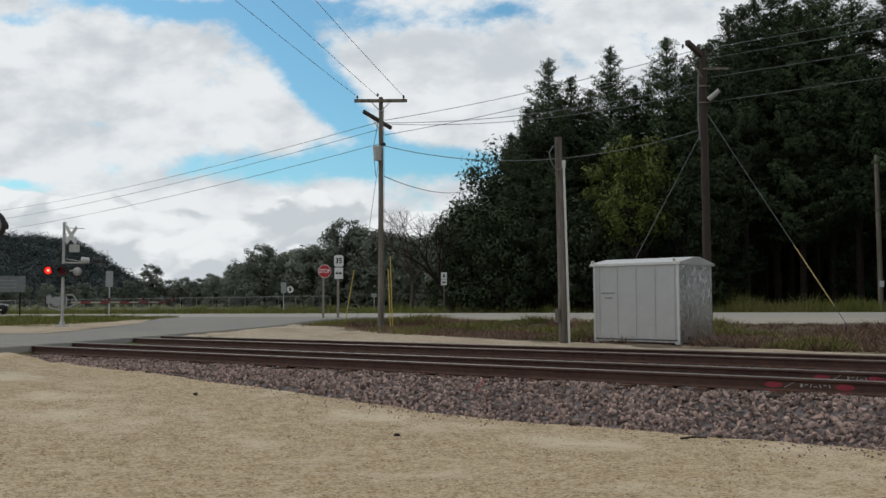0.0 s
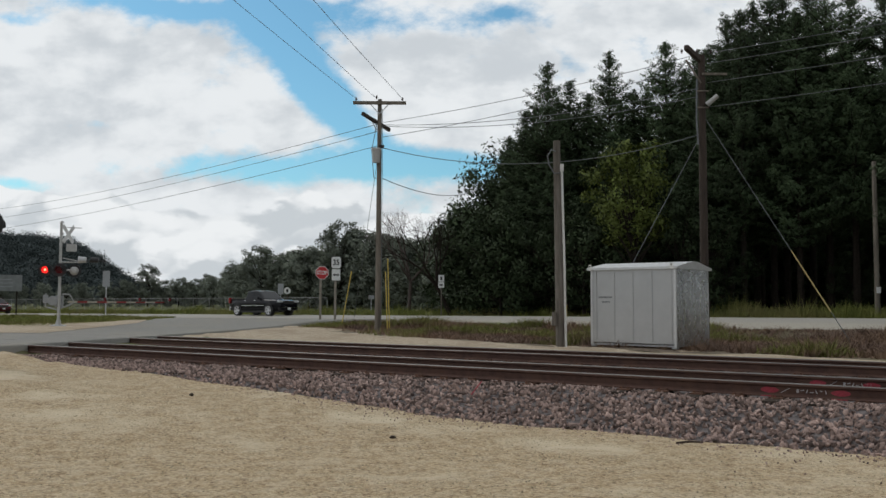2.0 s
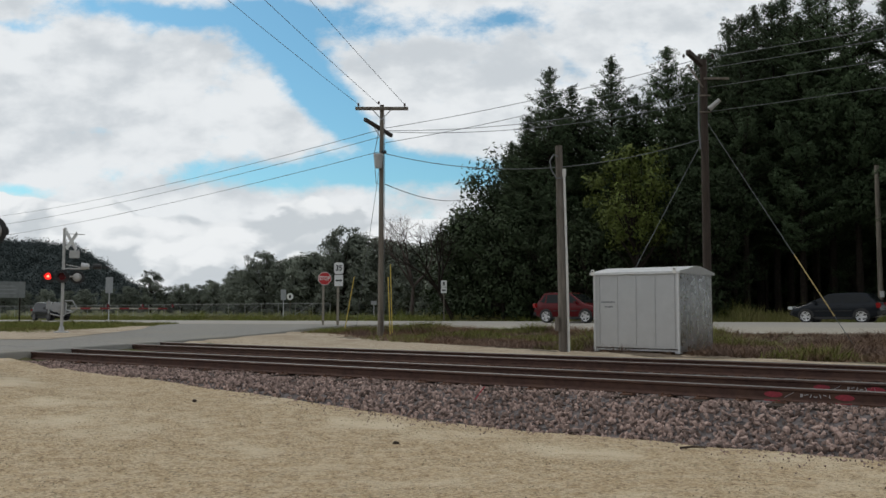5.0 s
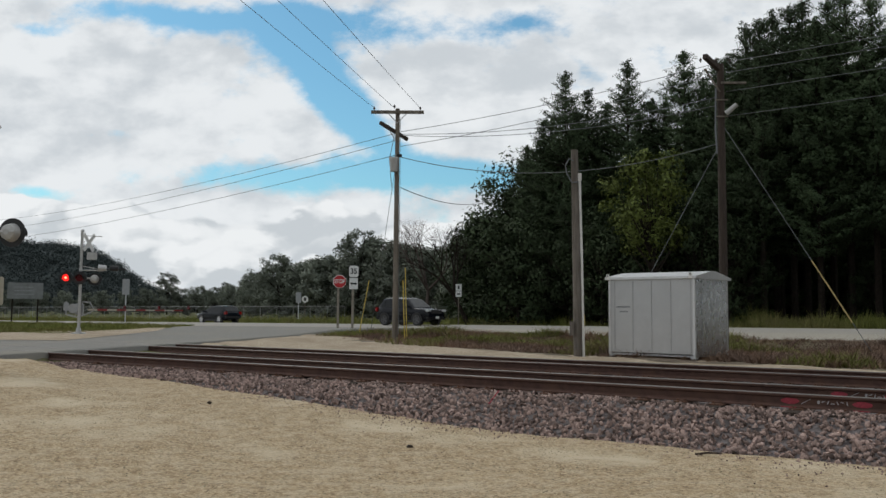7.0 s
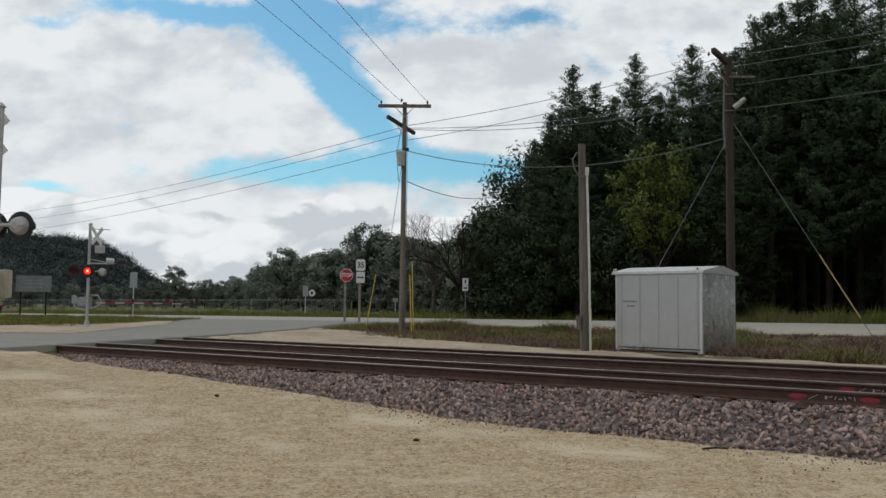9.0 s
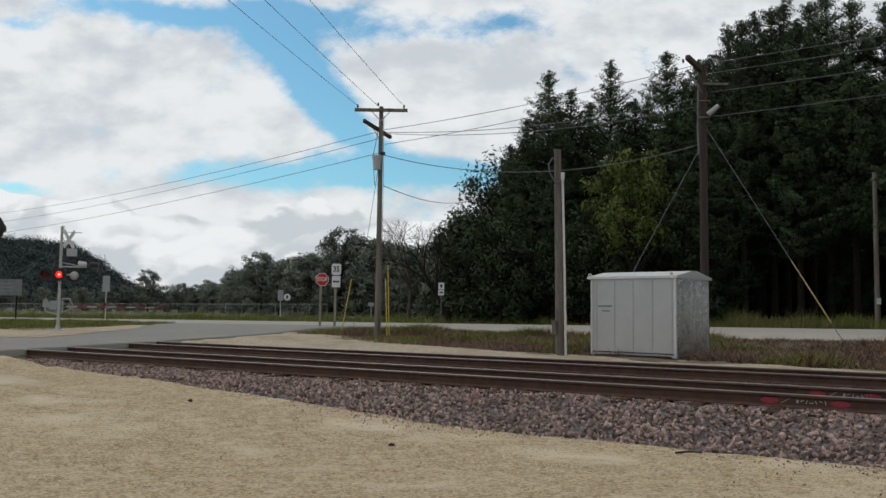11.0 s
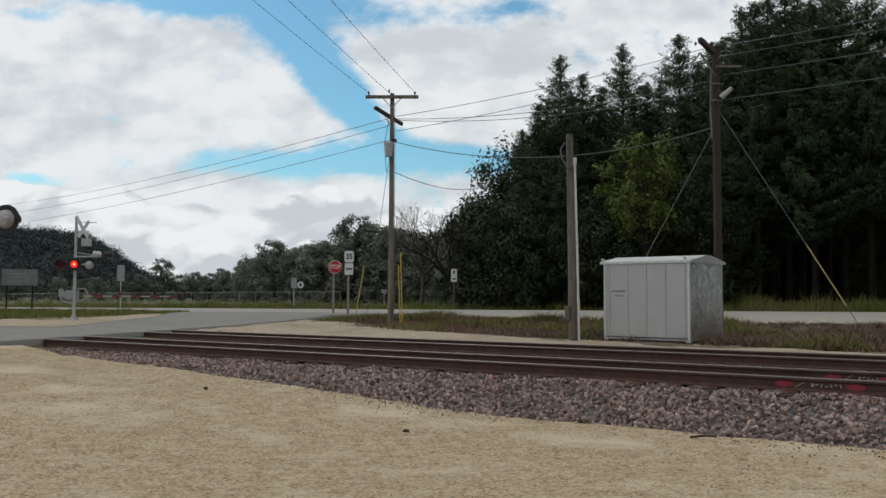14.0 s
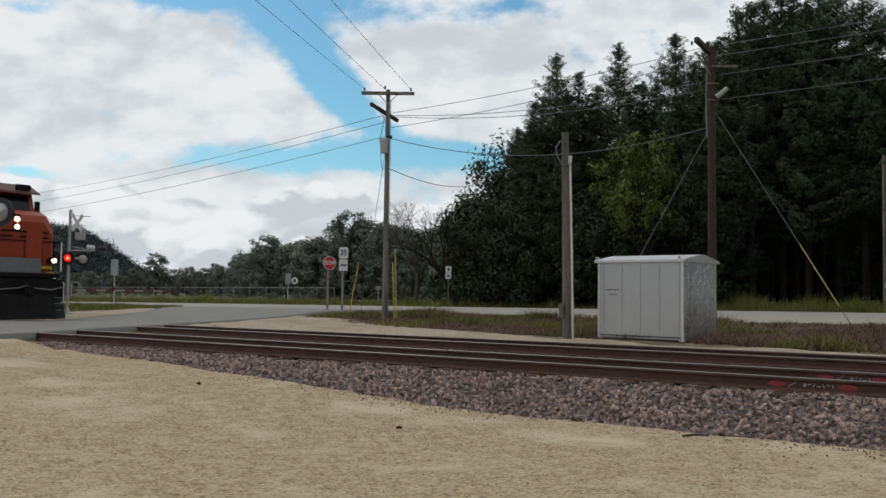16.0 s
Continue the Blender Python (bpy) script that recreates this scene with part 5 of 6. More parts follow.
LENSES = []
SIGNAL = spot(-16.6, 38.0, 0.62)
crossing_signal("crossing_signal", SIGNAL, 12, 4.55, "silver crossing signal mast with crossbuck, flashing red lamps and lowered gate", 4.4, -1.0, LENSES)
NEAR_LENSES = []
crossing_signal("crossing_signal", spot(-9.32, 17.0, 0.36), 172, 5.25, "silver crossing signal mast beside the gravel lot, seen from behind", 5.5, 8.0, NEAR_LENSES, False, 1.6)


def text_part(word, size, parent, mat, x, y, z, depth=0.004, wide=1.0):
    cu = bpy.data.curves.new("lettering", "FONT")
    cu.body, cu.size, cu.extrude, cu.offset = word, size, depth, size * 0.022
    cu.align_x, cu.align_y = "CENTER", "CENTER"
    tmp = bpy.data.objects.new("tmp", cu)
    me = bpy.data.meshes.new_from_object(tmp)
    bpy.data.objects.remove(tmp)
    me.materials.clear()
    me.materials.append(mat)
    ob = new("lettering", me)
    ob.parent = parent
    ob.matrix_basis = pose(x, y, z, 90, 0, 0) @ Matrix.Diagonal((wide, 1, 1, 1))
    return ob


def sign_post(parent, h, mat=POST_WOOD, w=0.10):
    return part("post", Shape().box((0, w / 2 + 0.012, h / 2 - 0.1), (w, w, h + 0.2), bevel=0.008), mat, parent)


def plate(name, parent, x, z, w, h, mat, n=0, edge=None, label=""):
    g = Shape()
    if n:
        pts = [(x + w / 2 / math.cos(math.pi / n) * math.cos(2 * math.pi * (i + 0.5) / n), z + h / 2 / math.cos(math.pi / n) * math.sin(2 * math.pi * (i + 0.5) / n)) for i in range(n)]
        g.prism(pts, -0.006, 0.0)
    else:
        g.box((x, -0.003, z), (w, 0.006, h), bevel=0.002)
    return part(name, g, mat, parent, label)


def build_signs():
    b = spot(-7.15, 52.0)
    s = thing("stop_sign", Matrix.Translation(b) @ Matrix.Rotation(radians(4), 4, "Z"), "red octagonal stop sign on a wooden post", "road sign")
    sign_post(s, 2.55, w=0.13)
    plate("border", s, 0.08, 2.90, 0.77, 0.77, SIGN_WHITE, 8)
    f = plate("face", s, 0.08, 2.90, 0.71, 0.71, SIGN_RED, 8)
    f.location.y = -0.008
    text_part("STOP", 0.33, s, SIGN_WHITE, 0.08, -0.018, 2.90, wide=0.80)
    b = spot(-6.15, 51.0)
    s = thing("route_sign", Matrix.Translation(b) @ Matrix.Rotation(radians(4), 4, "Z"), "white route marker with arrow plate on a wooden post", "road sign")
    sign_post(s, 3.5, w=0.14)
    for nm, w, h, m, y in (("face", 0.55, 0.68, SIGN_WHITE, 0.0), ("border", 0.60, 0.73, BLACK, 0.008)):
        c = 0.09                                          # cut corners
        rim = [(w / 2 - c, -h / 2), (w / 2, -h / 2 + c), (w / 2, h / 2 - c), (w / 2 - c, h / 2), (c - w / 2, h / 2), (-w / 2, h / 2 - c), (-w / 2, c - h / 2), (c - w / 2, -h / 2)]
        part(nm, Shape().prism([(x + 0.04, z + 3.46) for x, z in rim], y - 0.006, y), m, s)
    text_part("35", 0.44, s, BLACK, 0.04, -0.012, 3.46, wide=0.90)
    plate("arrow_plate", s, 0.04, 2.74, 0.50, 0.66, SIGN_WHITE)
    ar = Shape().box((0.04, -0.012, 2.74), (0.24, 0.006, 0.07))
    for sx in (-1, 1):
        ar.prism([(0.04 + sx * 0.20, 2.74), (0.04 + sx * 0.09, 2.83), (0.04 + sx * 0.09, 2.65)], -0.015, -0.009)
    part("arrow", ar, BLACK, s)
    # beyond the highway
    def small(x, d, zc, w, h, label, n=0, second=0.0, mat=SIGN_BACK, glyph=True, name="road_sign"):
        b = spot(x, d)
        s = thing(name, Matrix.Translation(b), label, "road sign", "far road signs")
        sign_post(s, zc - b.z, GALV if mat is SIGN_BACK else POLE_WOOD, 0.09)
        plate("face", s, 0, zc - b.z, w, h, mat, n)
        if second:
            plate("arrow_plate", s, 0, zc - b.z - h / 2 - second / 2 - 0.03, w, second, mat)
            part("arrow", Shape().box((0, -0.012, zc - b.z - h / 2 - second / 2 - 0.03), (w * 0.6, 0.006, second * 0.25)), BLACK, s)
        if glyph:
            part("glyph", Shape().box((0, -0.012, zc - b.z), (w * 0.3, 0.006, h * 0.5)), BLACK, s)
        return s
    small(-17.4, 95, 3.25, 0.62, 1.15, "grey back of a tall road sign beyond the highway", mat=SIGN_BACK, glyph=False)
    small(-16.5, 94, 3.05, 0.72, 0.72, "round white sign beyond the highway", n=20, mat=SIGN_WHITE)
    small(0.08, 68, 3.70, 0.46, 0.52, "white route marker with arrow plate beyond the highway", second=0.44, mat=SIGN_WHITE)
    small(-7.6, 96, 2.4, 0.62, 0.42, "small grey sign beyond the highway", mat=SIGN_BACK, glyph=False)
    small(-32.6, 85, 4.0, 0.72, 1.55, "grey back of a tall sign beside the highway", mat=SIGN_BACK, glyph=False)
    # large sign back, left of the crossing
    b = spot(-36.55, 73)
    s = thing("large_sign", Matrix.Translation(b) @ Matrix.Rotation(radians(14), 4, "Z"), "large pale grey sign board on posts seen past the signal", "road sign")
    part("board", Shape().box((0, 0, 2.80), (2.8, 0.04, 1.36), bevel=0.01), DULL_SIGN, s)
    for x in (-1.0, 1.0):
        part("post", Shape().box((x, 0.07, 1.6), (0.1, 0.1, 3.5)), BARK, s)
    for z in (2.5, 2.8, 3.1):
        part("stiffener", Shape().box((-0.1, -0.03, z), (1.5, 0.02, 0.05)), SIGN_BACK, s)
    # yellow marker posts
    for x, d in ((9.9 - 2.45, 47.5),):
        m = thing("marker_post", Matrix.Translation(spot(x, d + 4)), "short yellow marker post by the road", "marker post")
        part("post", Shape().box((0, 0, 0.5), (0.10, 0.03, 1.1), bevel=0.006), YELLOW, m)
    # bent pipe gate by the woods
    g = thing("pipe_gate", Matrix.Translation(spot(4.0, 100)), "low white bent pipe barrier in the grass", "barrier")
    part("pipe", Shape().tube([(-2.6, 0, 1.15), (-1.6, 0, 1.0), (0.3, 0, 0.85), (0.7, 0, 0.7), (0.75, 0, 0)], 0.06, 7), SIGN_BACK, g)
    # long chain-link fence beyond the highway
    fence = thing("chain_link_fence", Matrix.Translation((0, 0, 0)), "long grey chain-link fence beyond the highway", "fence")
    a, b2 = Vector((-75, 128, 0)), Vector((-14.5, 112, 0))
    n = 26
    wire_m = material("chain_link", (0.10, 0.105, 0.105), 0.6, metal=0.4)
    for i in range(n + 1):
        p = a.lerp(b2, i / n)
        z = ground_z(p.x, p.y)
        part("post", Shape().rod((p.x, p.y, z), (p.x, p.y, z + 1.75), 0.035, n=6), FENCE_STEEL, fence)
        if i < n:
            q = a.lerp(b2, (i + 1) / n)
            zq = ground_z(q.x, q.y)
            part("top_rail", Shape().rod((p.x, p.y, z + 1.72), (q.x, q.y, zq + 1.72), 0.03, n=6), FENCE_STEEL, fence)
            if i % 3 == 0:
                part("brace", Shape().rod((p.x, p.y, z + 0.3), (q.x, q.y, zq + 1.68), 0.025, n=6), FENCE_STEEL, fence)
            mesh = Shape()
            for k in range(34):
                for c in (1, -1):
                    f0, f1 = k / 34, k / 34 + c * 0.42
                    if 0 <= f1 <= 1:
                        mesh.rod(p.lerp(q, f0) + Vector((0, 0, z + 0.05)), p.lerp(q, f1) + Vector((0, 0, z + 1.7)), 0.006, n=3, caps=False)
            o = part("mesh_panel", mesh, wire_m, fence)


build_signs()


def build_markings():
    """Spray paint and chalk on the rail webs; the scrawl itself cannot be read."""
    def on_rail(s, q, z, w, h, mat, name, label, tilt=0.0, off=0.010, blob=False):
        k = 14
        rim = [(0.5 * w * math.cos(2 * math.pi * i / k) * (1 + 0.22 * noise.noise((i, s, q))), 0.5 * h * math.sin(2 * math.pi * i / k) * (1 + 0.2 * noise.noise((i, q, s)))) for i in range(k)] if blob else [(-w / 2, -h / 2), (w / 2, -h / 2), (w / 2, h / 2), (-w / 2, h / 2)]
        o = part(name, Shape().prism(rim, -0.0015, 0.0015, m=Matrix.Rotation(radians(90), 4, "Z")), mat)
        o.matrix_basis = Matrix.Translation(at_track(s, q, 0)) @ TRACK_TURN @ pose(-off - 0.002, 0, RAIL_Z - 0.186 + z, tilt, 0, 0)
        return tagged(o, label, "marking", "rail markings")
    lab = "faded pink spray paint on the rusty rail"
    for q, s0 in ((0.0, 2.72), (1.505, 2.36)):
        for s in (s0, s0 - (0.89 if q == 0 else 0.72)):
            on_rail(s, q, 0.085, 0.24, 0.080, RED_PAINT, "paint_mark", lab, 0, 0.0125, True)
            on_rail(s + 0.01, q, 0.008, 0.20, 0.013, RED_PAINT, "paint_mark", lab, 0, 0.078)
        s = s0 - 0.20
        for k, (w, h, dz) in enumerate(((0.14, 0.008, 0), (0.03, 0.045, 0), (0.05, 0.012, 0.01), (0.012, 0.05, 0), (0.05, 0.012, -0.012), (0.012, 0.05, 0), (0.04, 0.012, 0.012), (0.012, 0.05, 0))):
            on_rail(s - k * 0.058 - (0.1 if k else 0), q, 0.088 + dz, w, h, CHALK, "chalk_mark", "pale illegible chalk scrawl on the rail", (k * 37) % 60 - 30, 0.0125)
    # orange-red marker twig on the ballast
    p = at_track(6.75, -0.95, 0)
    b = Vector((p.x, p.y, ballast_z(-0.95, 6.75) + 0.03))
    tagged(part("marker_stake", Shape().rod((-0.12, 0, 0), (0.04, 0.05, 0.20), 0.009, n=6), RED_PAINT, m=Matrix.Translation(b)), "thin faded red stake lying on the ballast", "stake")


build_markings()


# ---- vehicles ----
GLASS_DARK = material("tinted_car_glass", (0.010, 0.012, 0.014), 0.08, vary=0.1, scale=3, spec=0.25)
TYRE = material("tyre_rubber", (0.016, 0.016, 0.017), 0.85, vary=0.2, scale=20)
RIM = material("alloy_rim", (0.62, 0.62, 0.63), 0.3, metal=0.9, vary=0.08, scale=12)
DARK_RIM = material("dark_alloy_rim", (0.12, 0.12, 0.125), 0.35, metal=0.9, vary=0.08, scale=12)
CHROME = material("chrome", (0.75, 0.75, 0.76), 0.12, metal=1.0, vary=0.04, scale=10)
PLASTIC = material("black_plastic_trim", (0.02, 0.02, 0.021), 0.6, vary=0.15, scale=14)
HEAD_LENS = material("clear_headlight_lens", (0.55, 0.57, 0.58), 0.1, vary=0.1, scale=14, coat=0.6)
TAIL_LENS = material("red_tail_lens", (0.32, 0.012, 0.012), 0.15, vary=0.1, scale=14, coat=0.6)
PAINT_BLACK = material("black_metallic_paint", (0.006, 0.0065, 0.009), 0.22, vary=0.1, scale=3, coat=0.06, spec=0.25)
PAINT_RED = material("dark_red_metallic_paint", (0.095, 0.0065, 0.009), 0.22, vary=0.1, scale=3, coat=0.06, spec=0.25)
PAINT_BLUE = material("dark_blue_grey_paint", (0.008, 0.011, 0.016), 0.22, vary=0.1, scale=3, coat=0.06, spec=0.25)
PAINT_GREY = material("dark_navy_paint", (0.006, 0.007, 0.011), 0.22, vary=0.1, scale=3, coat=0.06, spec=0.25)


def wheel(parent, x, y, r, rim_mat, spin_list):
    side = 1 if y > 0 else -1
    w = part("wheel", Shape().rod((0, -0.09, 0), (0, 0.09, 0), r * 0.6, n=20), PLASTIC, parent, m=pose(x, y, r))
    ty = Shape()
    for a, b, ra, rb in ((-0.115, -0.09, r * 0.88, r), (-0.09, 0.09, r, r), (0.09, 0.115, r, r * 0.88)):
        ty.rod((0, a, 0), (0, b, 0), ra, rb, 28, caps=False)
    for yy, d in ((-0.115, 1), (0.115, -1)):
        n = 28
        vs = [(math.cos(2 * math.pi * i / n) * q, yy, math.sin(2 * math.pi * i / n) * q) for q in (r * 0.88, r * 0.74) for i in range(n)]
        ty.add(vs, [(i, (i + 1) % n, n + (i + 1) % n, n + i) for i in range(n)])
    part("tyre", ty, TYRE, w)
    rim = Shape()
    n = 28
    for q0, q1, y0, y1 in ((0.76, 0.66, 0.119, 0.108), (0.66, 0.62, 0.108, 0.05)):
        vs = [(math.cos(2 * math.pi * i / n) * q * r, side * yy, math.sin(2 * math.pi * i / n) * q * r) for q, yy in ((q0, y0), (q1, y1)) for i in range(n)]
        rim.add(vs, [(i, (i + 1) % n, n + (i + 1) % n, n + i) for i in range(n)])
    for k in range(5):
        m = Matrix.Rotation(2 * math.pi * k / 5, 4, "Y")
        rim.add([m @ Vector(p) for p in ((-0.16 * r, side * 0.105, 0.08 * r), (0.16 * r, side * 0.105, 0.08 * r), (0.15 * r, side * 0.112, 0.70 * r), (-0.15 * r, side * 0.112, 0.70 * r))], [(0, 1, 2, 3)])
    rim.rod((0, side * 0.06, 0), (0, side * 0.112, 0), 0.17 * r, n=14)
    part("rim", rim, rim_mat, w)
    spin_list.append(w)
    return w


def pane(name, parent, pts, wfun, mat=None):
    """Side glass on both flanks, an outline in x, z lying on the tapering cabin side."""
    for s in (1, -1):
        n = len(pts)
        vs = [(x, s * (wfun(z) + 0.008), z) for x, z in pts] + [(x, s * (wfun(z) - 0.01), z) for x, z in pts]
        g = Shape().add(vs, [tuple(range(n)), tuple(range(2 * n - 1, n - 1, -1))] + [(i, (i + 1) % n, n + (i + 1) % n, n + i) for i in range(n)])
        part(name, g, mat or GLASS_DARK, parent)


def screen(name, parent, x0, z0, x1, z1, w0, w1, out, mat=None):
    """Windscreen or rear glass between its lower and upper edge."""
    d = Vector((x1 - x0, 0, z1 - z0)).normalized()
    nrm = Vector((d.z, 0, -d.x)) * out
    a, b = Vector((x0, 0, z0)), Vector((x1, 0, z1))
    lo, hi = a.lerp(b, 0.06) + nrm * 0.012, a.lerp(b, 0.93) + nrm * 0.012
    vs = [lo + Vector((0, w0, 0)), lo - Vector((0, w0, 0)), hi - Vector((0, w1, 0)), hi + Vector((0, w1, 0))]
    vs += [v - nrm * 0.02 for v in vs]
    part(name, Shape().add(vs, [(0, 1, 2, 3), (7, 6, 5, 4), (0, 4, 5, 1), (1, 5, 6, 2), (2, 6, 7, 3), (3, 7, 4, 0)]), mat or GLASS_DARK, parent)


def build_car(name, label, category, paint, L, W, H, wb, r, belt, hood, cab, rim_mat, bed=None, roof_rails=False, spins=None):
    """cab: x of rear base, front base, front roof, rear roof."""
    car = thing(name, Matrix(), label, category, "vehicles on the highway")
    hw = W / 2
    rb, fb, fr, rr = cab
    wt = hw * 0.74
    wfun = lambda z: hw * (0.945 - 0.20 * (z - belt) / (H - belt))
    tail = bed or belt - 0.03
    f, b = L / 2, -L / 2
    # outline of the top from tail to nose
    line = [(b, tail - 0.30), (b + 0.05, tail - 0.04), (b + 0.10, tail)] + ([(rb - 0.02, tail)] if bed else []) + [(rb, belt), (rr, H - 0.04), (rr * 0.55 + fr * 0.45, H), (fr, H - 0.045),
            (fb, belt), (fb + 0.22, hood + 0.015), (f - 0.55, hood - 0.03), (f - 0.22, hood - 0.10), (f - 0.06, hood - 0.24), (f, hood - 0.42)]
    xs = sorted({b + L * i / 30 for i in range(31)} | {x for x, _ in line})
    lx, lz = [p[0] for p in line], [p[1] for p in line]
    vs = []
    for x in xs:
        zt = float(np.interp(x, lx, lz))
        e = abs(2 * x / L)
        w = hw * (1 - 0.16 * max(0.0, (e - 0.62) / 0.38) ** 2.2)
        zb = r * 0.72 + 0.14 * max(0.0, (e - 0.7) / 0.3) ** 1.5
        zs = min(belt, zt - 0.035)
        up = min(1.0, (zt - zs) / (H - belt))
        wtop = w * (0.945 - 0.20 * up)
        half = [(w * 0.86, zb), (w * 0.965, zb + 0.09), (w * 0.985, zb + (zs - zb) * 0.42), (w, zb + (zs - zb) * 0.70), (w * 0.985, zs - 0.06), (w * 0.945, zs),
                (wtop, zt - 0.03), (wtop * 0.93, zt - 0.006), (wtop * 0.55, zt), (0, zt + 0.008)]
        vs += [(x, y, z) for y, z in half] + [(x, -y, z) for y, z in reversed(half[:-1])]
    n = 19
    fs = [(i * n + k, i * n + (k + 1) % n, (i + 1) * n + (k + 1) % n, (i + 1) * n + k) for i in range(len(xs) - 1) for k in range(n)]
    fs += [tuple(range(n - 1, -1, -1)), tuple(range((len(xs) - 1) * n, len(xs) * n))]
    part("body", Shape().add(vs, fs), paint, car, smooth="edges")
    # glass
    lo, hi = belt + 0.03, H - 0.13
    t_lo, t_hi = (lo - belt) / (H - belt), (hi - belt) / (H - belt)
    fx = lambda t: fb + (fr - fb) * t - 0.13
    rx = lambda t: rb + (rr - rb) * t + 0.14
    mid = (rb + fb) * 0.5 - 0.05
    pane("front_window", car, [(mid + 0.05, lo), (fx(t_lo) - 0.1, lo), (fx(t_hi) - 0.04, hi), (mid + 0.05, hi)], wfun)
    if bed:
        pane("rear_window", car, [(rx(t_lo), lo), (mid - 0.05, lo), (mid - 0.05, hi), (rx(t_hi), hi)], wfun)
    else:
        q = rb + (mid - rb) * 0.42
        pane("rear_window", car, [(q + 0.05, lo), (mid - 0.05, lo), (mid - 0.05, hi), (q + 0.08, hi)], wfun)
        pane("quarter_window", car, [(rx(t_lo) + 0.12, lo + 0.08), (q - 0.04, lo + 0.02), (q - 0.01, hi - 0.01), (rx(t_hi) + 0.06, hi - 0.05)], wfun)
    screen("windscreen", car, fb, belt, fr, H - 0.045, hw * 0.84, hw * 0.66, 1)
    screen("rear_glass", car, rb, belt + 0.02, rr, H - 0.04, hw * 0.78, hw * 0.62, -1)
    # wheels and arches
    for x in (wb / 2, -wb / 2):
        for s in (1, -1):
            a = Shape()
            k = 18
            vs = []
            for i in range(k + 1):
                t = math.pi * (-0.08 + 1.16 * i / k)
                for q in (r * 1.02, r * 1.20):
                    vs.append((x + math.cos(t) * q, s * (hw + 0.012), r + math.sin(t) * q))
            a.add(vs, [(2 * i, 2 * i + 1, 2 * i + 3, 2 * i + 2) for i in range(k)])
            a.rod((x, s * (hw - 0.25), r), (x, s * (hw + 0.008), r), r * 1.06, n=24)
            part("wheel_arch", a, PLASTIC, car)
            wheel(car, x, s * (hw - 0.08), r, rim_mat, spins)
    for s in (1, -1):
        part("headlight", Shape().box((f - 0.12, s * (hw - 0.28), hood - 0.14), (0.26, 0.46, 0.15), m=Matrix.Rotation(-s * 0.35, 4, "Z"), bevel=0.03), HEAD_LENS, car)
        part("tail_light", Shape().box((b + 0.09, s * (hw - 0.14), belt - 0.10), (0.20, 0.26, 0.26 if not bed else 0.42), m=Matrix.Rotation(s * 0.25, 4, "Z"), bevel=0.03), TAIL_LENS, car)
        mir = part("mirror", Shape().box((fb - 0.42, s * (hw + 0.09), belt + 0.06), (0.14, 0.22, 0.16), bevel=0.03), paint if not bed else PLASTIC, car)
        part("door_trim", Shape().box((0, s * (hw + 0.006), belt * 0.62), (wb - 2.6 * r, 0.02, 0.035), bevel=0.006), CHROME if bed else PLASTIC, car)
        part("sill", Shape().box((0, s * (hw - 0.03), r * 0.72), (wb - 2.3 * r, 0.08, 0.14), bevel=0.02), PLASTIC, car)
        for hx in (mid + 0.16, mid - 0.95):
            part("door_handle", Shape().box((hx, s * (hw + 0.01), belt - 0.10), (0.18, 0.03, 0.03), bevel=0.008), CHROME if bed else paint, car)
        if roof_rails:
            part("roof_rail", Shape().rod((rr + 0.2, s * wt * 0.93, H + 0.02), (fr - 0.25, s * wt * 0.93, H + 0.02), 0.02, n=8), CHROME, car)
    part("grille", Shape().box((f - 0.02, 0, hood - 0.22), (0.08, W * 0.52, 0.24), bevel=0.02), PLASTIC, car)
    part("front_bumper", Shape().box((f - 0.10, 0, 0.50), (0.20, W * 0.92, 0.24), bevel=0.06), PLASTIC, car)
    if bed:
        part("bumper_strip", Shape().box((f - 0.02, 0, 0.60), (0.10, W * 0.80, 0.09), bevel=0.03), CHROME, car)
    part("rear_bumper", Shape().box((b + 0.06, 0, 0.50), (0.22, W * 0.92, 0.24), bevel=0.05), CHROME if bed else PLASTIC, car)
    part("number_plate", Shape().box((f + 0.055, 0, 0.52), (0.012, 0.31, 0.15)), SIGN_WHITE, car)
    if bed:
        part("bed_well", Shape().box(((rb + b) / 2 + 0.06, 0, bed - 0.02), (rb - b - 0.28, W * 0.80, 0.10)), PLASTIC, car, "black open load bed")
        part("bed_rail", Shape().box(((rb + b) / 2, hw - 0.1, bed + 0.02), (rb - b - 0.06, 0.14, 0.06), bevel=0.015), PLASTIC, car)
        part("bed_rail", Shape().box(((rb + b) / 2, -hw + 0.1, bed + 0.02), (rb - b - 0.06, 0.14, 0.06), bevel=0.015), PLASTIC, car)
    return car


SPIN = {"pickup": [], "red": [], "hatch": [], "suv": []}
pickup = build_car("pickup_truck", "black four-door pickup truck with chrome trim", "pickup truck", PAINT_BLACK, 5.8, 2.03, 1.88, 3.65, 0.41, 1.22, 1.18, (-0.95, 1.20, 0.40, -0.78), RIM, bed=1.20, spins=SPIN["pickup"])
red_suv = build_car("suv", "dark red compact SUV with alloy wheels", "car", PAINT_RED, 4.25, 1.84, 1.70, 2.52, 0.355, 1.06, 1.00, (-1.98, 1.12, 0.18, -1.52), RIM, spins=SPIN["red"])
hatch = build_car("hatchback", "dark blue-grey hatchback with alloy wheels", "car", PAINT_BLUE, 4.25, 1.79, 1.50, 2.60, 0.325, 0.95, 0.88, (-2.02, 1.25, 0.20, -1.50), RIM, spins=SPIN["hatch"])
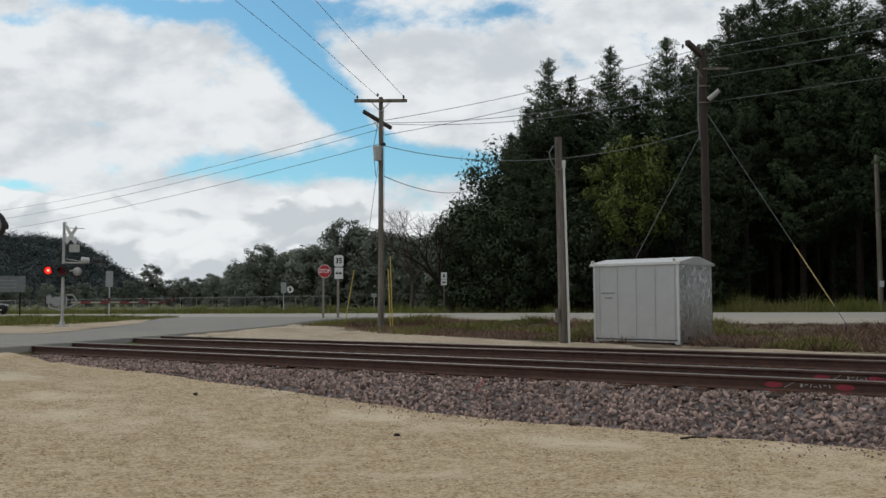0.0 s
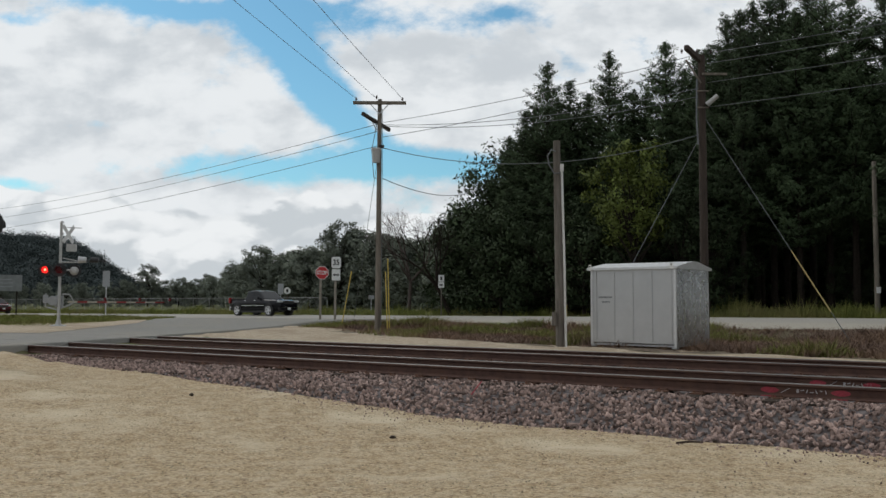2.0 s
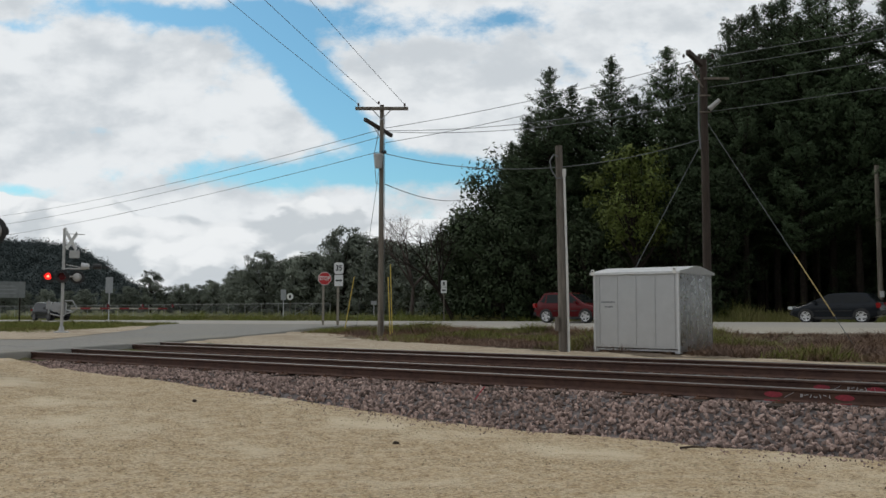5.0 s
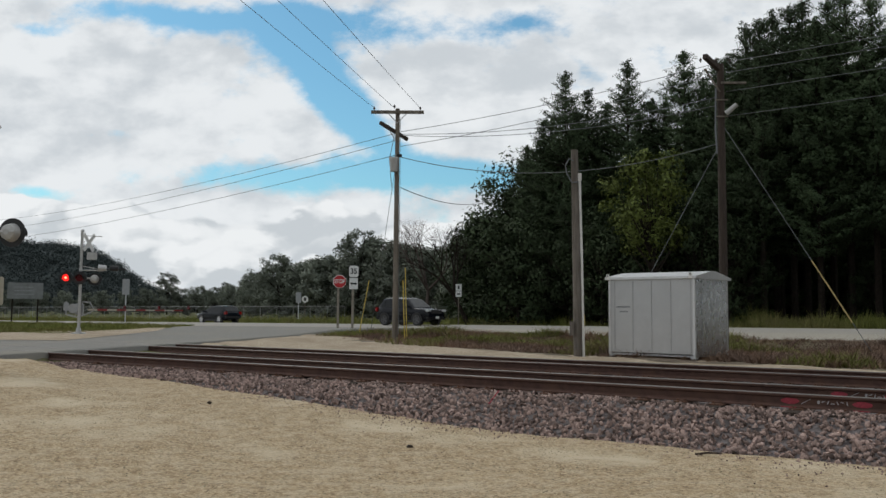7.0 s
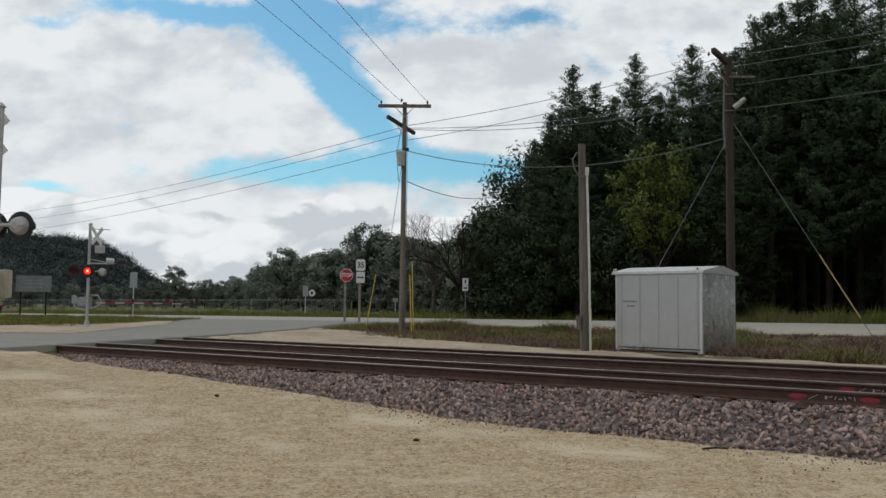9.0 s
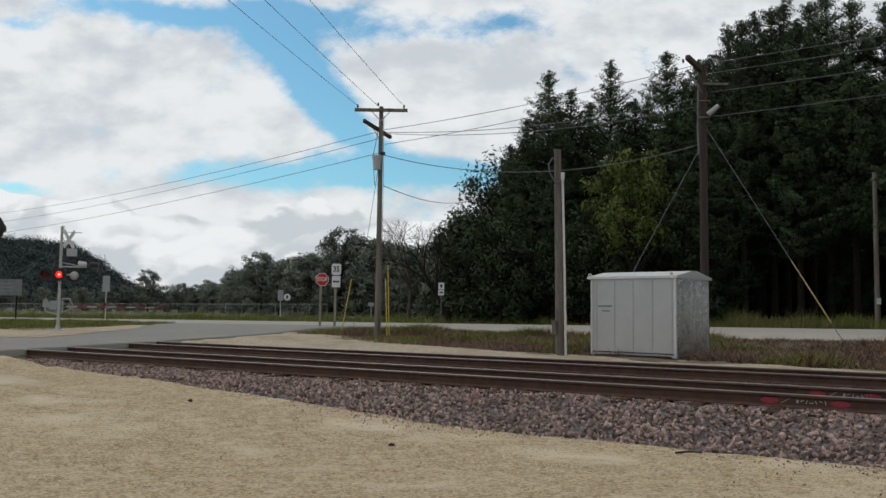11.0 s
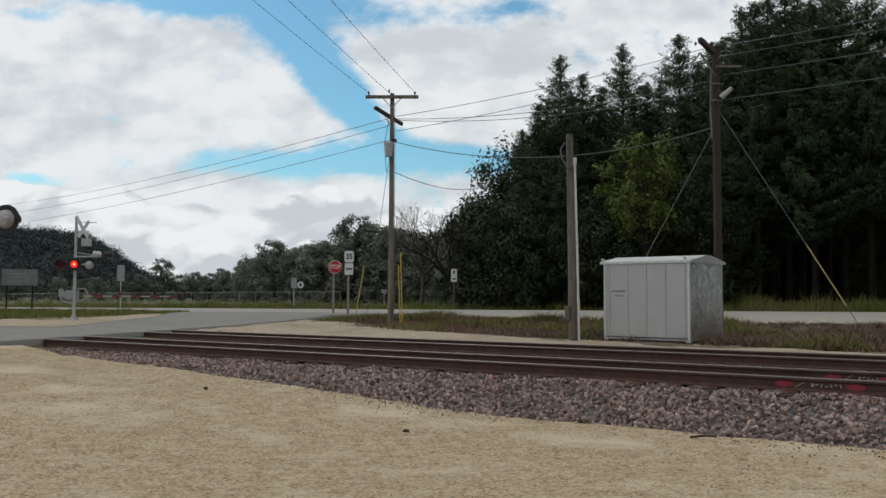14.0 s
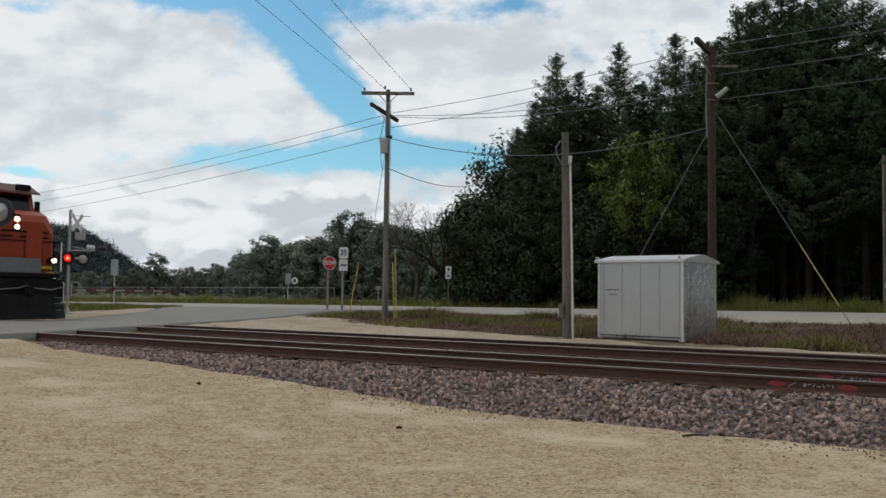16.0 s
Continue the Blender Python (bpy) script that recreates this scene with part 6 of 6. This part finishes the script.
dark_suv = build_car("suv", "black-blue large SUV with dark wheels", "car", PAINT_GREY, 4.6, 1.94, 1.77, 2.86, 0.385, 1.14, 1.10, (-2.16, 1.18, 0.40, -1.72), DARK_RIM, roof_rails=True, spins=SPIN["suv"])


# ---- locomotive ----
ORANGE = material("orange_locomotive_paint", (0.30, 0.045, 0.017), 0.45, vary=0.18, scale=1.6, second=(0.21, 0.033, 0.015), second_scale=0.8, spec=0.3)
ROOF_DARK = material("dark_red_brown_roof", (0.085, 0.018, 0.014), 0.55, vary=0.2, scale=2)
LOCO_BLACK = material("sooty_black", (0.009, 0.0085, 0.0085), 0.7, vary=0.4, scale=3, bump=0.2, spec=0.15)
LOCO_YELLOW = material("yellow_stripe", (0.58, 0.36, 0.03), 0.5, vary=0.12, scale=3)
LOCO_GREY = material("grey_step_guard", (0.15, 0.155, 0.165), 0.55, vary=0.15, scale=3)
HEADLAMP = material("lit_headlamp", (0.9, 0.88, 0.8), 0.2, emit=(1.0, 0.80, 0.52), emit_strength=2.6)


def build_locomotive():
    lo = thing("locomotive", Matrix(), "orange and black diesel freight locomotive with lit headlamps", "locomotive")
    # local: x forward from the nose, z from rail top
    part("underframe", Shape().box((-11.0, 0, 1.35), (21.2, 2.9, 0.36), bevel=0.03), LOCO_BLACK, lo)
    part("walkway", Shape().box((-11.0, 0, 1.57), (21.4, 3.08, 0.08), bevel=0.02), LOCO_YELLOW, lo)
    part("pilot_beam", Shape().box((0.10, 0, 1.02), (0.7, 3.0, 0.62), bevel=0.04), LOCO_BLACK, lo)
    # plough
    g = Shape()
    vs = []
    for y, x in ((-1.58, 0.30), (-0.9, 0.78), (0, 0.92), (0.9, 0.78), (1.58, 0.30)):
        vs += [(x - 0.22, y, 0.82), (x + 0.06, y, 0.02)]
    vs2 = [(x - 0.06, y, z) for x, y, z in vs]
    n = len(vs)
    fs = [(2 * i, 2 * i + 1, 2 * i + 3, 2 * i + 2) for i in range(4)] + [(n + 2 * i + 2, n + 2 * i + 3, n + 2 * i + 1, n + 2 * i) for i in range(4)]
    fs += [(2 * i + 1, n + 2 * i + 1, n + 2 * i + 3, 2 * i + 3) for i in range(4)] + [(2 * i, 2 * i + 2, n + 2 * i + 2, n + 2 * i) for i in range(4)]
    part("snow_plough", g.add(vs + vs2, fs), LOCO_BLACK, lo)
    part("coupler", Shape().box((0.35, 0, 0.92), (0.7, 0.28, 0.30), bevel=0.06).box((0.68, 0.05, 0.92), (0.22, 0.38, 0.36), bevel=0.07), LOCO_BLACK, lo)
    for y in (-0.75, -0.5, 0.55, 0.8):
        part("air_hose", Shape().tube([(0.22, y, 1.05), (0.36, y, 0.85), (0.38, y + 0.05, 0.5), (0.30, y + 0.1, 0.35)], 0.028, 6), LOCO_BLACK, lo)
    part("step_guard", Shape().box((0.20, -0.25, 1.72), (0.06, 1.9, 0.62), bevel=0.02), LOCO_GREY, lo)
    # nose: tapered, with chamfered upper edge
    g = Shape()
    rings = [(-0.15, 1.30, 1.62, 3.28, 0.98), (-0.30, 1.42, 1.62, 3.52, 1.14), (-0.75, 1.46, 1.62, 3.68, 1.20), (-1.75, 1.50, 1.62, 3.80, 1.26)]
    vs = []
    for x, w, zb, zt, wt in rings:
        vs += [(x, -w, zb), (x, -w, zt - 0.45), (x, -wt, zt), (x, wt, zt), (x, w, zt - 0.45), (x, w, zb)]
    fs = [(i * 6 + j, i * 6 + (j + 1) % 6, (i + 1) * 6 + (j + 1) % 6, (i + 1) * 6 + j) for i in range(3) for j in range(6)] + [(5, 4, 3, 2, 1, 0)]
    part("nose", g.add(vs, fs), ORANGE, lo)
    part("nose_door", Shape().box((-0.13, 0.62, 2.35), (0.05, 0.62, 1.4), bevel=0.02), ORANGE, lo)
    part("nose_stripe", Shape().box((-0.13, 0, 1.74), (0.07, 2.62, 0.10)), LOCO_YELLOW, lo)
    # cab with windscreens and roof
    prof = [(-1.55, 1.62), (-1.55, 3.70), (-1.80, 4.42), (-2.1, 4.62), (-3.95, 4.66), (-4.1, 4.5), (-4.1, 1.62)]
    cab = part("cab", Shape().prism(prof, -1.52, 1.52, inset=0.06), ORANGE, lo)
    roof = part("cab_roof", Shape().prism([(-1.35, 4.34), (-1.40, 4.42), (-2.0, 4.72), (-4.0, 4.76), (-4.2, 4.58), (-4.2, 4.50), (-2.1, 4.60)], -1.58, 1.58, inset=0.05), ROOF_DARK, lo)
    for y in (-0.74, 0.74):
        w = part("windscreen", Shape().box((-1.62, y, 4.02), (0.05, 1.1, 0.56), m=Matrix.Rotation(radians(-19), 4, "Y"), bevel=0.02), GLASS_DARK, lo)
        part("number_board", Shape().box((-1.42, y * 1.25, 4.56), (0.08, 0.55, 0.22), bevel=0.015), LOCO_BLACK, lo)
    for s in (-1, 1):
        for x in (-2.3, -3.2):
            part("side_window", Shape().box((x, s * 1.525, 3.9), (0.75, 0.04, 0.66), bevel=0.02), GLASS_DARK, lo)
        part("cab_mirror", Shape().box((-1.75, s * 1.68, 3.9), (0.05, 0.2, 0.5), bevel=0.01), LOCO_BLACK, lo)
    # paired headlamps, ditch lights
    hp = part("headlamp_plate", Shape().box((-0.20, 0, 3.20), (0.10, 0.32, 0.60), m=Matrix.Rotation(radians(-8), 4, "Y"), bevel=0.03), LOCO_BLACK, lo)
    for z in (3.07, 3.33):
        part("headlamp", Shape().rod((-0.18, 0, z), (-0.11, 0, z), 0.085, 0.09, 16), HEADLAMP, lo)
    for s in (-1, 1):
        part("ditch_light", Shape().rod((0.10, s * 1.22, 1.98), (0.17, s * 1.22, 1.98), 0.08, 0.08, 14), HEADLAMP, lo)
        part("ditch_light_housing", Shape().rod((-0.12, s * 1.22, 1.98), (0.11, s * 1.22, 1.98), 0.12, 0.13, 14), LOCO_BLACK, lo)
        part("marker_light", Shape().rod((0.22, s * 1.18, 1.42), (0.27, s * 1.18, 1.42), 0.05, 0.05, 12), HEADLAMP, lo)
        for k, (x, y) in enumerate(((0.18, 1.45), (-0.4, 1.52), (-1.4, 1.52), (-2.4, 1.52))):
            part("handrail_post", Shape().rod((x, s * y, 1.6), (x, s * y, 2.62), 0.022, n=6), WHITE if k == 0 else LOCO_BLACK, lo)
        part("handrail", Shape().tube([(0.18, s * 1.05, 2.62), (0.18, s * 1.45, 2.62), (-2.4, s * 1.52, 2.62)], 0.022, 6), LOCO_BLACK, lo)
        st = part("step_well", Shape().box((-0.55, s * 1.35, 0.95), (0.75, 0.42, 1.0), bevel=0.03), LOCO_BLACK, lo)
        for z in (0.5, 0.85, 1.2):
            part("step", Shape().box((-0.55, s * 1.54, z), (0.70, 0.12, 0.04)), LOCO_GREY, st)
    # dark lettering and swoosh as plain shapes
    for y in (-0.93, -0.33, 0.33, 0.93):
        for z in (2.72, 2.90, 3.02):
            m = Matrix.Translation((-0.125 - 0.05 * (z > 3), 0, 0)) @ Matrix.Rotation(radians(90), 4, "Z")
            part("emblem_shape", Shape().prism([(y - 0.24, z), (y + 0.18, z), (y + 0.22, z + 0.055), (y - 0.20, z + 0.055)], -0.012, 0.012, m=m), LOCO_BLACK, lo)
    part("emblem_shape", Shape().box((-0.125, 0, 2.62), (0.02, 2.5, 0.035)), LOCO_BLACK, lo)
    # coupling gear, cut lever, hand holds and seams of the nose
    part("anticlimber", Shape().box((0.16, 0, 1.46), (0.34, 2.7, 0.16), bevel=0.03).box((0.22, 0, 1.30), (0.24, 2.2, 0.10), bevel=0.03), LOCO_BLACK, lo)
    part("cut_lever", Shape().tube([(0.50, -1.45, 1.10), (0.52, -0.9, 0.98), (0.56, -0.35, 1.02), (0.58, 0.0, 1.10), (0.56, 0.35, 1.02), (0.52, 0.9, 0.98), (0.50, 1.45, 1.10)], 0.022, 6), LOCO_GREY, lo)
    for y in (-1.38, 1.38):
        part("grab_iron", Shape().tube([(0.40, y, 0.55), (0.50, y, 0.60), (0.50, y, 1.20), (0.40, y, 1.26)], 0.018, 6), WHITE, lo)
    for y in (-0.95, 0.30, 0.95):
        part("nose_seam", Shape().box((-0.132, y, 2.16), (0.02, 0.03, 0.86)), ROOF_DARK, lo)
    for z in (0.30, 0.52, 0.72):
        part("plough_step", Shape().box((0.62, 1.12, z), (0.10, 0.30, 0.03)).box((0.62, -1.12, z), (0.10, 0.30, 0.03)), LOCO_GREY, lo)
    # long hood
    hood = [(-1.0, 1.62), (1.0, 1.62), (1.0, 4.2), (0.75, 4.5), (-0.75, 4.5), (-1.0, 4.2)]
    part("long_hood", Shape().prism(hood, 4.15, 20.6, inset=0.04, m=Matrix.Rotation(radians(90), 4, "Z")), ORANGE, lo)
    part("radiator", Shape().box((-18.6, 0, 4.42), (3.6, 2.9, 0.55), bevel=0.05), LOCO_BLACK, lo)
    for i in range(9):
        for s in (-1, 1):
            part("hood_door", Shape().box((-5.4 - i * 1.5, s * 1.01, 2.9), (1.36, 0.03, 2.1), bevel=0.01), ORANGE, lo)
    part("hood_stripe", Shape().box((-12.4, 0, 1.78), (16.3, 2.06, 0.12)), LOCO_YELLOW, lo)
    part("fuel_tank", Shape().box((-11, 0, 0.78), (5.6, 2.7, 0.9), bevel=0.12), LOCO_BLACK, lo)
    for cx in (-4.3, -17.7):
        tr = part("bogie", Shape().box((cx, 1.02, 0.72), (4.6, 0.24, 0.38), bevel=0.06).box((cx, -1.02, 0.72), (4.6, 0.24, 0.38), bevel=0.06).box((cx, 0, 0.75), (3.4, 1.9, 0.3), bevel=0.04), LOCO_BLACK, lo)
        for dx in (-1.8, 0, 1.8):
            for s in (-1, 1):
                part("wheel", Shape().rod((cx + dx, s * 0.70, 0.53), (cx + dx, s * 0.84, 0.53), 0.53, 0.52, 24), RAIL_RUST, tr)
    return lo


loco = build_locomotive()
loco.scale = (1.065, 1.065, 1.065)


# ---- what moves ----
def motions():
    def drive(car, coef, t0, t1, q, away, wheels, r):
        """Along the highway: place s = a t^2 + b t + c while in sight, steady speed before and after."""
        a, b, c = coef

        def place(t):
            k = min(t1, max(t0, t))
            s = a * k * k + b * k + c + (2 * a * k + b) * (t - k)
            d = (highway_z(s - 2) - highway_z(s + 2)) / 4
            p = at_highway(s, q)
            lane = highway_z(s) + 0.0075
            turn = 90 + 51.0 if away else -90 + 51.0
            tilt = math.degrees(math.atan(-d if not away else d))
            return Matrix.Translation((p.x, p.y, lane)) @ pose(0, 0, 0, 0, tilt, turn)
        times = sorted({0.0, 16.0, *[round(t0 - 0.5 + 0.5 * i, 2) for i in range(int((t1 - t0) / 0.5) + 4)], t0 / 2, (t1 + 16) / 2})
        walk(car, [(t, place(t)) for t in times if 0 <= t <= 16])
        f0, f1 = max(0, int((t0 - 0.3) * 30)), min(479, int((t1 + 0.3) * 30))
        for w in wheels:
            x, y, z = w.location
            rows = [(0.0, pose(x, y, z))] if f0 > 0 else []
            rows += [(k / 30, pose(x, y, z, 0, 70 * (k - f0), 0)) for k in range(f0, f1 + 1)]
            rows.append((16.0, pose(x, y, z, 0, 70 * (f1 - f0), 0)))
            walk(w, rows)

    drive(pickup, (-0.333, -22.817, 98.823), 0.2, 3.8, -1.85, False, SPIN["pickup"], 0.41)
    drive(red_suv, (-0.534, -19.969, 138.35), 2.1, 5.4, -1.85, False, SPIN["red"], 0.355)
    drive(hatch, (-0.361, 30.696, -132.328), 4.8, 8.9, 1.85, True, SPIN["hatch"], 0.32)
    drive(dark_suv, (-1.004, -11.006, 164.9), 4.6, 8.3, -1.85, False, SPIN["suv"], 0.385)

    # the train comes along the second track
    def train(t):
        p = at_track(29.5 + 15.5 * (16 - t), 4.27 + 0.7525, RAIL_Z)
        return Matrix.Translation(p) @ Matrix.Rotation(TY - math.pi / 2, 4, "Z")
    walk(loco, [(t, train(t)) for t in (0.0, 4.0, 8.0, 12.0, 14.0, 15.0, 16.0)])

    # the two lamps take turns: each lens has a lit and a dark face
    toggles = [0.37, 0.78, 1.28, 1.75, 2.33, 2.67, 3.2, 3.65, 4.1, 4.6, 5.05, 5.55, 6.05, 6.55, 7.05, 7.48, 7.92, 8.5, 8.92, 9.4, 9.85, 10.3, 10.8, 11.3,
               11.8, 12.2, 12.8, 13.2, 13.6, 14.3, 14.65, 15.1, 15.55]
    for lens, side in LENSES + NEAR_LENSES:
        x, y, z = lens.location
        a = 180.0 * side
        rows = [(0.0, pose(x, y, z, 0, 0, a))]
        for t in toggles:
            k = round(t * 30) - 1
            rows += [((k + i) / 30, pose(x, y, z, 0, 0, a + 60 * i)) for i in range(4)]
            a += 180
        rows.append((16.0, pose(x, y, z, 0, 0, a)))
        walk(lens, rows)


motions()
